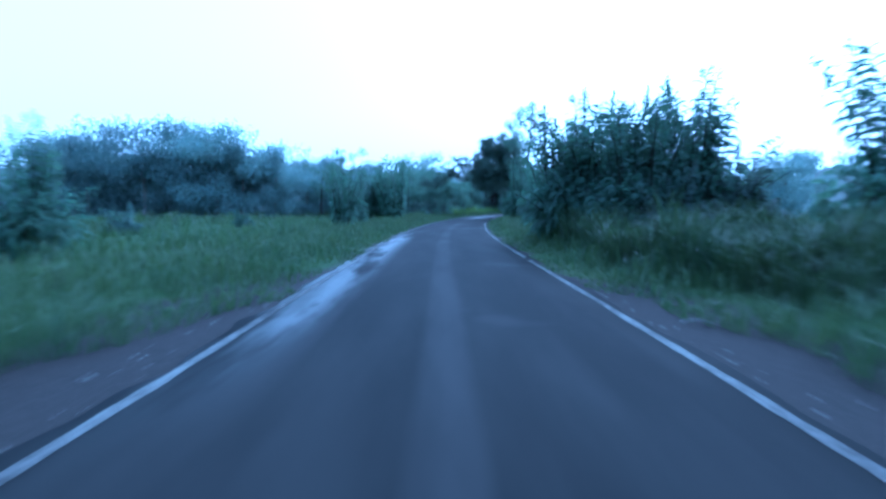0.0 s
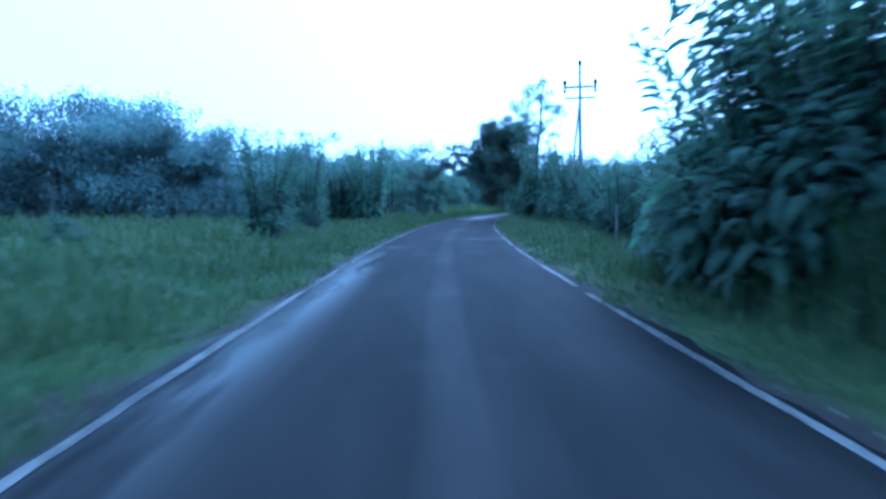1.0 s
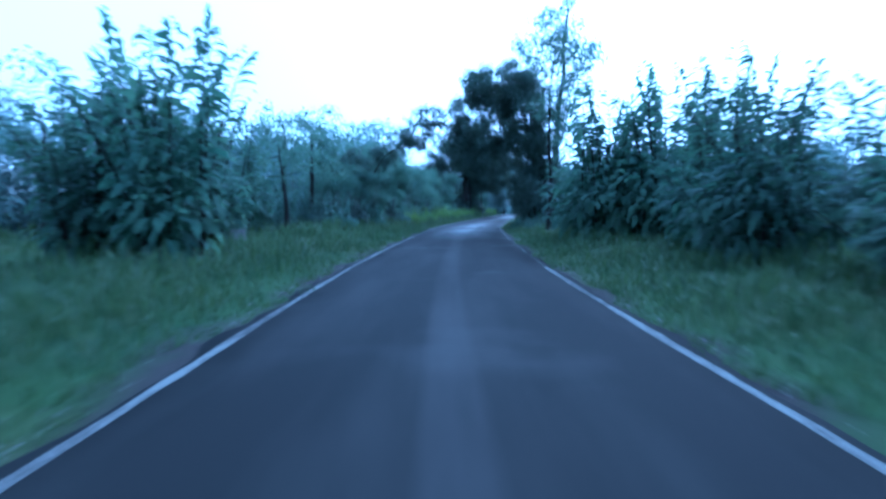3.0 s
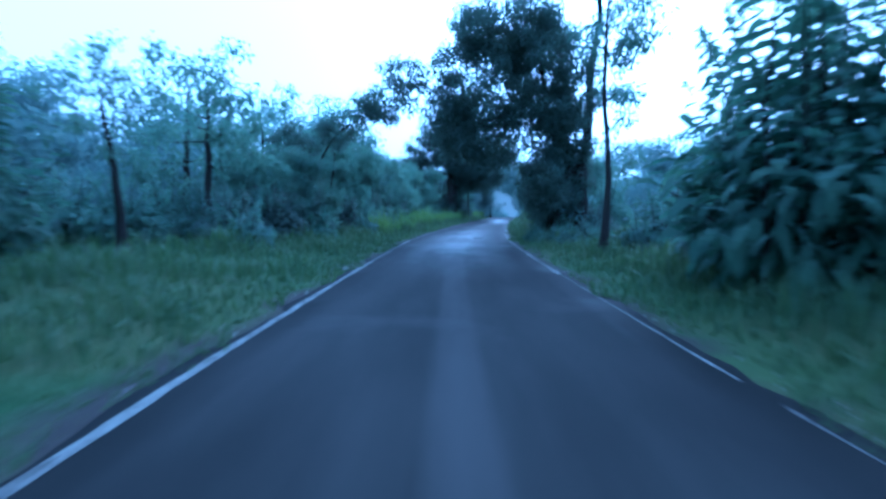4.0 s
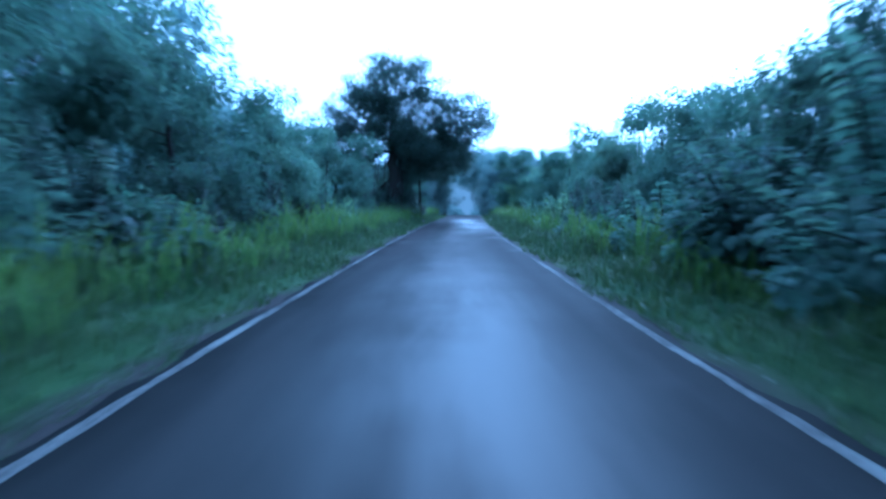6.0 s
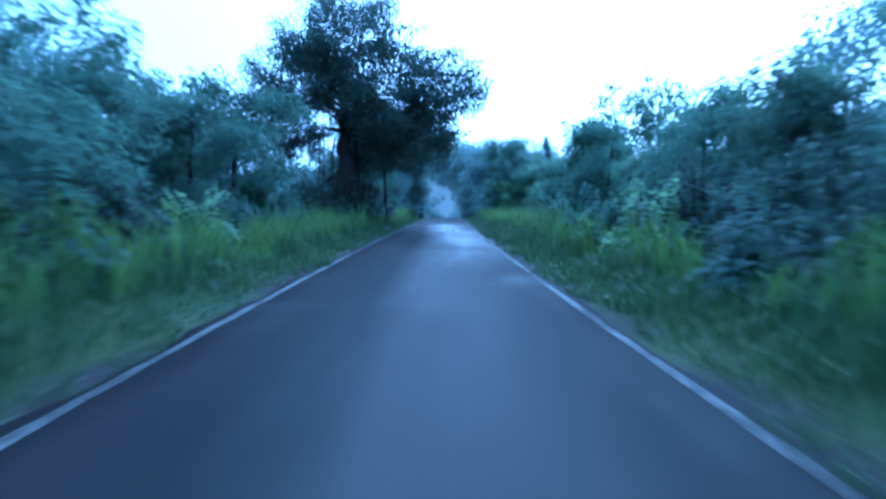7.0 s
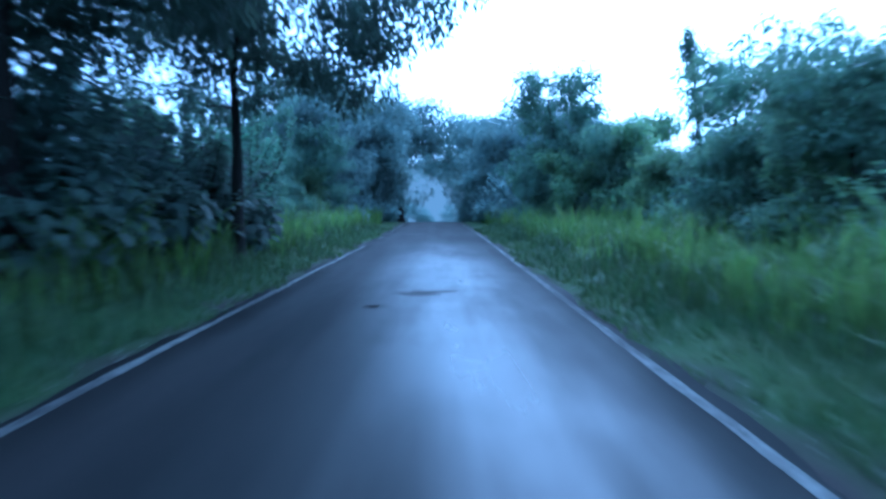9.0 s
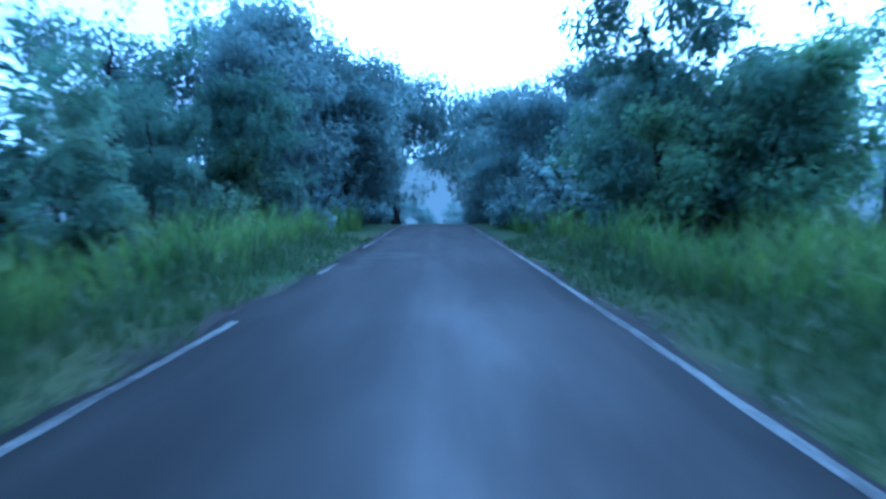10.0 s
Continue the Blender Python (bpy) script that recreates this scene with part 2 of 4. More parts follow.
# ---- geometry helpers ----
def raw_mesh(name, verts, faces, material, smooth=False):
    """A mesh from numpy vertices (n, 3) and faces (m, 3 or 4)."""
    me = bpy.data.meshes.new(name)
    v, f = np.asarray(verts, np.float32), np.asarray(faces, np.int32)
    k = f.shape[1]
    me.vertices.add(len(v))
    me.vertices.foreach_set("co", v.ravel())
    me.loops.add(f.size)
    me.loops.foreach_set("vertex_index", f.ravel())
    me.polygons.add(len(f))
    me.polygons.foreach_set("loop_start", np.arange(0, f.size, k, dtype=np.int32))
    me.polygons.foreach_set("use_smooth", np.full(len(f), smooth))
    me.update(calc_edges=True)
    me.materials.append(material)
    return me


def under(name, me, parent, label=""):
    ob = new(name, me)
    ob.parent = parent
    return tagged(ob, label)


def thing(name, label, category, group="", x=0.0, y=0.0, z=0.0):
    ob = new(name)
    ob.empty_display_size = 0.2
    ob.matrix_basis = pose(x, y, z)
    return tagged(ob, label, category, group)


class Shape:
    """Gathers vertices and four-cornered faces."""
    def __init__(self):
        self.v, self.f, self.n = [], [], 0

    def add(self, v, f):
        self.v.append(np.asarray(v, float))
        self.f.append(np.asarray(f, int) + self.n)
        self.n += len(v)

    def tube(self, pts, radii, sides=7):
        pts, radii = np.asarray(pts, float), np.asarray(radii, float)
        tan = np.gradient(pts, axis=0)
        tan /= np.linalg.norm(tan, axis=1)[:, None] + 1e-9
        ref = np.where(np.abs(tan[:, 2:3]) > 0.9, [[1.0, 0, 0]], [[0, 0, 1.0]])
        a = np.cross(tan, ref)
        a /= np.linalg.norm(a, axis=1)[:, None] + 1e-9
        b = np.cross(tan, a)
        ang = np.arange(sides) / sides * 2 * np.pi
        ring = pts[:, None] + radii[:, None, None] * (np.cos(ang)[None, :, None] * a[:, None] + np.sin(ang)[None, :, None] * b[:, None])
        n = len(pts)
        i, j = np.meshgrid(np.arange(n - 1), np.arange(sides), indexing="ij")
        q = np.stack([i * sides + j, i * sides + (j + 1) % sides, (i + 1) * sides + (j + 1) % sides, (i + 1) * sides + j], -1).reshape(-1, 4)
        self.add(ring.reshape(-1, 3), q)

    def leaves(self, base, way, length, width, sag=0.25):
        """Folded, drooping leaf blades: base points, directions, lengths and widths."""
        n = len(base)
        way = way / (np.linalg.norm(way, axis=1)[:, None] + 1e-9)
        side = np.cross(way, RNG.normal(size=(n, 3)) * 0.35 + [0, 0, 1.0])
        side /= np.linalg.norm(side, axis=1)[:, None] + 1e-9
        length, width = np.broadcast_to(length, n)[:, None], np.broadcast_to(width, n)[:, None]
        tip = base + way * length - np.array((0, 0, 1.0)) * sag * length
        m = base + way * length * 0.48
        v = np.stack([base, m + side * width / 2, tip, m - side * width / 2], 1)
        self.add(v.reshape(-1, 3), np.arange(4 * n).reshape(n, 4))

    def fronds(self, base, way, length, width):
        """Long leaves that rise from the stem, arch over and hang at the tip."""
        n = len(base)
        way = way / (np.linalg.norm(way, axis=1)[:, None] + 1e-9)
        side = np.cross(way, RNG.normal(size=(n, 3)) * 0.3 + [0, 0, 1.0])
        side /= np.linalg.norm(side, axis=1)[:, None] + 1e-9
        length, width = np.broadcast_to(length, n)[:, None], np.broadcast_to(width, n)[:, None]
        rows = []
        for along, fall, wide in ((0.0, 0.0, 0.12), (0.4, -0.02, 0.95), (0.78, 0.16, 0.8), (0.98, 0.42, 0.1)):
            c = base + way * length * along - np.array((0, 0, 1.0)) * fall * length
            rows += [c - side * width * wide / 2, c + side * width * wide / 2]
        k = np.arange(n)[:, None] * 8
        self.add(np.stack(rows, 1).reshape(-1, 3), np.concatenate([k + [0, 1, 3, 2], k + [2, 3, 5, 4], k + [4, 5, 7, 6]]))

    def mesh(self, name, material, smooth=False):
        return raw_mesh(name, np.concatenate(self.v), np.concatenate(self.f), material, smooth)


RNG = np.random.default_rng(7)

# ---- the road's line ----
ROAD = [(8.9, -60.0), (4.4, -30.0), (0.01, 0.0), (-0.84, 6.62), (-1.71, 12.96), (-2.53, 19.15), (-3.24, 25.3), (-3.85, 31.44),
        (-4.29, 37.57), (-4.67, 43.68), (-4.94, 49.73), (-5.03, 55.74), (-5.03, 61.78), (-4.98, 67.98), (-4.86, 74.46),
        (-4.41, 81.28), (-3.77, 88.36), (-3.13, 95.61), (-2.41, 102.83), (-1.67, 109.8), (-0.93, 116.42), (-0.16, 122.74),
        (0.6, 128.9), (1.38, 135.0), (2.14, 141.14), (2.83, 147.35), (3.50, 153.63), (4.22, 159.93), (4.95, 166.27),
        (5.70, 172.61), (6.45, 178.96), (9.6, 205.0), (13.6, 235.0), (19.5, 275.0)]
RY = np.arange(-60.0, 275.01, 1.0)
RX = np.interp(RY, [p[1] for p in ROAD], [p[0] for p in ROAD])
for _ in range(6):
    RX[1:-1] = (RX[:-2] + 2 * RX[1:-1] + RX[2:]) / 4
SLOPE = np.gradient(RX, RY)


def beside(y, off):
    """The world place that lies off metres right of the road's middle at y."""
    s = np.interp(y, RY, SLOPE)
    k = 1 / np.sqrt(1 + s * s)
    return np.interp(y, RY, RX) + off * k, y - off * s * k


def off_road(x, y):
    s = np.interp(y, RY, SLOPE)
    return (x - np.interp(y, RY, RX)) / np.sqrt(1 + s * s)


def crest(y):
    """The land falls away beyond a low crest."""
    over = np.clip(np.asarray(y, float) - 158.0, 0, 180)
    return -np.where(over < 45, 0.001 * over ** 2, 2.025 + 0.09 * (over - 45))


def ground_height(x, y):
    d = np.abs(off_road(x, y))
    up = np.clip((d - 2.7) / 3.5, 0, 1)
    lumps = 0.10 * np.sin(x * 0.9 + 1.3 * np.sin(y * 0.37)) * np.sin(y * 0.71 + 0.8 * np.sin(x * 0.53)) + 0.12 * np.sin(x * 0.21 + y * 0.17)
    return -0.03 + up * (0.16 + lumps) + crest(y)


# ground: one sheet to the horizon
def spread(fine, far):
    grow = [fine[-1]]
    step = fine[-1] - fine[-2]
    while grow[-1] < far:
        step *= 1.35
        grow.append(grow[-1] + step)
    back = [fine[0]]
    step = fine[1] - fine[0]
    while back[-1] > -far:
        step *= 1.35
        back.append(back[-1] - step)
    return np.array(back[:0:-1] + list(fine) + grow[1:])


gx, gy = spread(np.arange(-20, 22.01, 0.5), 3000), spread(np.arange(-20, 200.01, 1.0), 3000)
GX, GY = np.meshgrid(gx, gy, indexing="ij")
GZ = ground_height(GX, GY)
i, j = np.meshgrid(np.arange(len(gx) - 1), np.arange(len(gy) - 1), indexing="ij")
ny = len(gy)
quads = np.stack([i * ny + j, (i + 1) * ny + j, (i + 1) * ny + j + 1, i * ny + j + 1], -1).reshape(-1, 4)
me = raw_mesh("ground", np.stack([GX, GY, GZ], -1).reshape(-1, 3), quads, SOIL, True)
at = me.attributes.new("off_road", "FLOAT", "POINT")
at.data.foreach_set("value", (np.abs(off_road(GX, GY)) - 1.5 * np.clip((12 - GY) / 5, 0, 1)).ravel().astype(np.float32))
tagged(new("ground", me), "damp brown verge earth and green turf", "ground", kind="structure")


def ribbon(name, y0, y1, left, right, z, material, ragged=0.0, step=0.5):
    """A strip that follows the road between two offsets, with its underside and edges."""
    ys = np.arange(y0, y1 + 1e-6, step)
    cols = np.linspace(0, 1, 9 if right - left > 1 else 2)
    wl = left + ragged * (np.sin(ys * 1.7) * 0.5 + np.sin(ys * 4.3 + 1) * 0.3 + RNG.normal(size=len(ys)) * 0.25)
    wr = right + ragged * (np.sin(ys * 1.3 + 2) * 0.5 + np.sin(ys * 5.1) * 0.3 + RNG.normal(size=len(ys)) * 0.25)
    off = wl[:, None] * (1 - cols) + wr[:, None] * cols
    xx, yy = beside(ys[:, None] + 0 * off, off)
    n, k = off.shape
    top = np.stack([xx, yy, z + crest(yy)], -1).reshape(-1, 3)
    i, j = np.meshgrid(np.arange(n - 1), np.arange(k - 1), indexing="ij")
    q = np.stack([i * k + j, i * k + j + 1, (i + 1) * k + j + 1, (i + 1) * k + j], -1).reshape(-1, 4)
    skirt_l = top.reshape(n, k, 3)[:, 0] - [0, 0, 0.05]
    skirt_r = top.reshape(n, k, 3)[:, -1] - [0, 0, 0.05]
    if right - left > 1:
        base = len(top)
        i = np.arange(n - 1)
        ql = np.stack([i * k, (i + 1) * k, base + i + 1, base + i], -1)
        qr = np.stack([i * k + k - 1, base + n + i, base + n + i + 1, (i + 1) * k + k - 1], -1)
        top, q = np.concatenate([top, skirt_l, skirt_r]), np.concatenate([q, ql, qr])
    me = raw_mesh(name, top, q, material, True)
    flat = np.concatenate([np.stack([off, ys[:, None] + 0 * off], -1).reshape(-1, 2)] + ([np.stack([wl, ys], -1), np.stack([wr, ys], -1)] if right - left > 1 else []))
    layer = me.uv_layers.new(name="road")
    layer.data.foreach_set("uv", flat[q.ravel()].astype(np.float32).ravel())
    return new(name, me)


HALF = 2.13
tagged(ribbon("road", -60, 275, -HALF - 0.15, HALF + 0.15, 0.0, ASPHALT, 0.10), "narrow damp grey asphalt road with worn patches", "road", kind="structure")


def stain(y, off, across, along_road):
    """A thin ragged-edged stain on the asphalt."""
    a = np.arange(56) / 56 * 2 * np.pi
    r = 1 + 0.28 * np.sin(2 * a + y) + 0.24 * np.sin(5 * a + 2 * y) + 0.16 * np.sin(9 * a + off) + RNG.normal(size=56) * 0.09
    u, v = off + across * r * np.cos(a) + 0.12 * np.sin(3 * a), y + along_road * r * np.sin(a) + 0.3 * along_road * np.cos(2 * a + y)
    x, yy = beside(v, u)
    cx, cy = beside(y, off)
    pts = np.concatenate([np.stack([x, yy, 0 * x + 0.003], -1), [[float(cx), float(cy), 0.003]]])
    k = np.arange(56)
    ob = new("road_stain", raw_mesh("road_stain", pts, np.stack([0 * k + 56, k, (k + 1) % 56], -1), DRY, True))
    tagged(ob, "dark dry ragged stain on the wet asphalt", "road", kind="structure")


for spot in ((118.6, -0.1, 0.34, 0.2), (125.0, 0.15, 0.4, 0.2), (123.8, -0.5, 0.2, 0.1)):
    stain(*spot)


def edge_line(name, off, spans, half=0.05):
    for y0, y1 in spans:
        tagged(ribbon(name, y0, y1, off - half, off + half, 0.004, PAINT, 0.014, 0.2), "worn white painted edge line on the asphalt", "road marking", kind="structure")


edge_line("edge_line", -HALF, [(-60, 135.2), (139.5, 141.5), (146.0, 275)])
edge_line("edge_line", HALF, [(-60, 14.0), (14.8, 21.5), (22.1, 31.0), (31.4, 50.5), (61.5, 275)])
edge_line("edge_line", HALF + 0.02, [(50.9, 53.6), (54.1, 61.2)], 0.018)


# ---- plants ----
def grown(shape, trunk, spots, r0, sides=6, thick=0.6, owner=None, bark=None):
    """Limbs that grow from the trunk's line to each spot, nearest first."""
    nodes = [(p, r) for p, r in trunk]
    order = sorted(spots, key=lambda s: min(np.linalg.norm(s - n[0]) for n in nodes))
    for s in order:
        d = [np.linalg.norm(s - n[0]) + 0.8 * max(0, n[0][2] - s[2]) for n in nodes]
        a, ra = nodes[int(np.argmin(d))]
        r = max(0.012, min(ra * thick, r0 * 0.26))
        m = (a + s) / 2 + RNG.normal(size=3) * 0.08 * np.linalg.norm(s - a) + [0, 0, 0.08 * np.linalg.norm(s - a)]
        u = np.linspace(0, 1, 6)[:, None]
        pts = a * (1 - u) ** 2 + 2 * u * (1 - u) * m + s * u * u
        piece = Shape() if owner else shape
        piece.tube(pts, np.linspace(r, r * 0.14, 6), sides if r > 0.04 else 4)
        if owner:
            under("limb", piece.mesh("limb", bark, True), owner)
        nodes += [(pts[2], r * 0.65), (pts[4], r * 0.35), (pts[5], r * 0.2)]


def clump_points(balls, n, fill=0.45):
    """Points in a set of ellipsoids (centre, radii), thicker towards their surface."""
    w = np.array([np.prod(b[1]) ** (2 / 3) for b in balls])
    pick = RNG.choice(len(balls), n, p=w / w.sum())
    d = RNG.normal(size=(n, 3))
    d /= np.linalg.norm(d, axis=1)[:, None]
    rad = (fill + (1 - fill) * RNG.random(n)) [:, None]
    return np.array([balls[k][0] for k in pick]) + d * rad * np.array([balls[k][1] for k in pick])


def foliage(shape, spots, per, radius, length, width, droop=0.5, sag=0.25):
    n = len(spots) * per
    c = np.repeat(spots, per, 0)
    d = RNG.normal(size=(n, 3)) * [1, 1, 0.7]
    d *= np.minimum(1.0, 1.45 / (np.linalg.norm(d, axis=1)[:, None] + 1e-9))
    base = c + d * radius * 0.6
    way = d * 0.8 + RNG.normal(size=(n, 3)) * 0.6 + [0, 0, -droop]
    shape.leaves(base, way, length * RNG.uniform(0.7, 1.25, n), width * RNG.uniform(0.7, 1.25, n), sag)


def broad_tree(name, label, trunk_line, trunk_r, balls, spots, per, clump_r, leaf, leaves, bark, x=0.0, y=0.0, group="", droop=0.5, roots=0, limbs=70, stems=()):
    """A tree: trunk and limbs, crown of leaves in clumps; balls are the crown's masses."""
    tree = thing(name, label, "tree", group, x, y, float(ground_height(x, y)) - 0.05)
    t = np.asarray(trunk_line, float)
    u = np.linspace(0, 1, 14)
    fine = np.stack([np.interp(u, np.linspace(0, 1, len(t)), t[:, k]) for k in range(3)], -1)
    fine[1:, :2] += RNG.normal(size=(13, 2)) * trunk_r * 0.18
    rr = trunk_r * (1 - 0.82 * u) + trunk_r * 0.7 * np.exp(-u * 14)
    wood = Shape()
    wood.tube(fine, rr, 10)
    c = clump_points(balls, spots)
    c = c[c[:, 2] > 0.6]
    picked, line = list(c[:: max(1, len(c) // limbs)]), list(zip(fine[6:], rr[6:]))
    if group:
        grown(wood, line, picked, trunk_r)
        under("trunk", wood.mesh(name + "_wood", bark, True), tree)
    else:                                   # single great trees: each limb by itself
        grown(wood, line, picked, trunk_r, owner=under("trunk", wood.mesh(name + "_wood", bark, True), tree), bark=bark)
    crown = Shape()
    foliage(crown, c, per, clump_r, leaf[0], leaf[1], droop)
    under("crown", crown.mesh(name + "_leaves", leaves), tree)
    for sx, sy, sr, top in stems:               # roots that have thickened to props
        zz = np.linspace(-0.1, top, 9)
        s = Shape()
        s.tube(np.stack([sx * (1 - 0.06 * zz) + RNG.normal(size=9) * 0.05, sy * (1 - 0.06 * zz) + RNG.normal(size=9) * 0.05, zz], -1), sr * (1.05 - 0.04 * zz + 0.5 * np.exp(-zz * 3)) * RNG.uniform(0.85, 1.15, 9), 9)
        under("prop_root", s.mesh("prop_root", bark, True), tree)
    for _ in range(roots):
        a = 3.14 + RNG.normal() * 1.0
        r = trunk_r * RNG.uniform(0.8, 2.6)
        px, py, top = r * math.cos(a), r * math.sin(a) + 0.3, RNG.uniform(4.6, 5.6)
        zz = np.linspace(-0.1, top, 7)
        s = Shape()
        s.tube(np.stack([px * (1.15 - 0.05 * zz) + np.cumsum(RNG.normal(size=7) * 0.06), py * (1.15 - 0.05 * zz) + np.cumsum(RNG.normal(size=7) * 0.05), zz], -1), RNG.uniform(0.018, 0.055) * RNG.uniform(0.7, 1.3, 7), 6)
        under("aerial_root", s.mesh("aerial_root", bark, True), tree)
    return tree


def frond_shrub(name, label, height, width, stems, leaves, group="", fullness=500, leaf=(0.34, 0.11), plumes=0.6, body=0.42):
    """A shrub of arching stems that carry long drooping leaves in two ranks."""
    shrub = thing(name, label, "shrub", group)
    crown = Shape()
    for k in range(stems):
        a = k * 2.4 + RNG.normal() * 0.3
        plume = k % 10 < plumes * 10          # some stems stand clear of the rest
        tall = height * (RNG.uniform(0.82, 1.18) if plume else RNG.uniform(0.38, 0.7))
        foot = np.array([math.cos(a), math.sin(a), 0]) * RNG.uniform(0.02, 0.2) * width
        u = np.linspace(0, 1, 10)
        reach = width * 0.5 * (0.08 + 0.85 * RNG.random() ** 1.4 if plume else RNG.uniform(0.4, 1.0))
        tall *= 1 - 0.22 * (reach / (0.5 * width)) ** 2
        pts = foot + np.stack([math.cos(a) * reach * u ** 1.5, math.sin(a) * reach * u ** 1.5, tall * (u - 0.16 * u ** 4)], -1) + np.cumsum(RNG.normal(size=(10, 3)) * 0.02, 0)
        wood = Shape()
        wood.tube(pts, np.linspace(0.03, 0.006, 10), 5)
        under("stem", wood.mesh(name + "_stem", BARK, True), shrub)
        n = max(5, int(tall * 0.8 / (leaf[0] * 0.4)))
        w = np.linspace(0.22, 1.0, n)
        p = np.stack([np.interp(w, u, pts[:, q]) for q in range(3)], -1)
        size = np.interp(w, [0.2, 0.55, 0.85, 1.0], [0.75, 1.1, 0.95, 0.5])
        turn = RNG.random() * 6.28 + RNG.normal(size=n) * 0.2
        for flip in (0, np.pi):
            d = np.stack([np.cos(turn + flip), np.sin(turn + flip), np.interp(w, [0.2, 0.8, 1.0], [0.1, 0.3, 0.8]) + RNG.normal(size=n) * 0.1], -1)
            crown.fronds(p + [0, 0, 0.03 * flip], d, leaf[0] * size * RNG.uniform(0.85, 1.2, n), leaf[1] * size * (1.25 if plume else 1.0))
    n = fullness
    d = RNG.normal(size=(n, 3))
    d /= np.linalg.norm(d, axis=1)[:, None]
    r = RNG.random(n)[:, None] ** 0.4
    p = d * r * [width * body, width * body, height * 0.26] + [0, 0, height * 0.28]
    p[:, 2] = np.maximum(p[:, 2], 0.15)
    out = d * [1, 1, 0.4] + RNG.normal(size=(n, 3)) * 0.4
    crown.fronds(p, out, leaf[0] * 0.85 * RNG.uniform(0.6, 1.2, n), leaf[1] * 1.3 * RNG.uniform(0.7, 1.2, n))
    under("crown", crown.mesh(name + "_leaves", leaves), shrub)
    return shrub


def small_tree(name, label, height, width, leaves, group="", per=60, spots=130, low=0.25, leaf=(0.3, 0.14), bark=BARK, gap=0.11, limbs=24):
    """A roadside tree of middle size with an uneven crown."""
    balls = []
    for k in range(13):
        h = height * (low + 0.14 + (0.72 - low) * (k + RNG.random() * 0.6) / 12.6)
        a = RNG.random() * 6.28
        q = width * 0.42 * RNG.random() ** 0.7
        balls.append((np.array([math.cos(a) * q, math.sin(a) * q, h]), np.array([width * RNG.uniform(0.16, 0.33), width * RNG.uniform(0.16, 0.33), height * RNG.uniform(0.08, 0.17)])))
    lean = RNG.normal(size=2) * 0.04 * height
    line = [(0, 0, 0), (lean[0] * 0.4, lean[1] * 0.4, height * 0.4), (lean[0], lean[1], height * 0.72)]
    return broad_tree(name, label, line, 0.022 * height, balls, spots, per, width * gap, leaf, leaves, bark, group=group, droop=0.4, limbs=limbs)


def plant(master, y, off, size=1.0, turn=None, used=set()):
    """Stands a copy of a plant beside the road; the master itself serves first."""
    x, yy = beside(y, off)
    m = pose(x, yy, float(ground_height(x, yy)) - 0.04, 0, 0, RNG.random() * 360 if turn is None else turn)
    if master not in used:
        used.add(master)
        master.scale = (size, size, size)
        master.matrix_basis = m @ Matrix.Diagonal((size, size, size, 1))
        return master
    keep = master.scale.copy()
    ob = copy_thing(master, m)
    ob.scale = (size, size, size)
    return ob


# shrubs with arching leafy stems, both sides
SH = [frond_shrub("shrub", "tall green shrub of arching stems with drooping leaves", 4.0, 3.3, n, LEAF_SHRUB, "roadside shrubs", f, (0.37, 0.10)) for n, f in ((25, 1000), (20, 900), (27, 1050), (19, 900))]
VASE = [frond_shrub("vase_shrub", "open shrub of tall leafy plumes spreading from one foot", 4.0, 2.9, n, LEAF_SHRUB, "plumed shrubs", 420, (0.40, 0.115), 0.7, 0.27) for n in (13, 15)]
for k, (y, off, h) in enumerate([(42.4, -7.6, 4.4), (43.6, -8.8, 4.0), (49.8, -6.0, 5.2), (51.2, -7.2, 4.8), (30.6, -5.5, 3.4), (50.6, -8.4, 4.4), (135.0, -5.8, 4.2), (137.2, -6.8, 4.4), (132.6, -5.2, 3.6)]):
    plant(VASE[k % 2], y, off, h / 3.8)
ROW = [  # y, offset, height
    (11.5, 9.6, 4.6), (17.5, 7.2, 4.9), (20.0, 5.4, 4.7), (20.5, 8.2, 4.7), (21.8, 4.6, 4.0), (27.5, 9.0, 4.4), (28.5, 7.4, 3.9),
    (26.5, 5.6, 2.6), (32.0, 7.4, 3.6), (34.0, 6.2, 2.8), (36.5, 7.0, 3.1), (39.0, 6.3, 3.0), (41.5, 7.2, 3.2), (44.0, 6.2, 3.4),
    (46.5, 7.6, 3.6), (49.0, 6.3, 3.9), (51.5, 6.8, 4.3), (54.5, 7.8, 4.8), (57.4, 7.0, 5.6), (58.4, 5.4, 5.6), (60.2, 5.8, 4.6),
    (12.8, -9.2, 2.9), (36.5, -7.0, 1.5), (39.3, -6.6, 1.7), (55.5, -8.0, 4.2), (59.5, -8.6, 4.0),
]
for k, (y, off, h) in enumerate(ROW):
    plant(SH[k % 4], y, off, h / 3.6)

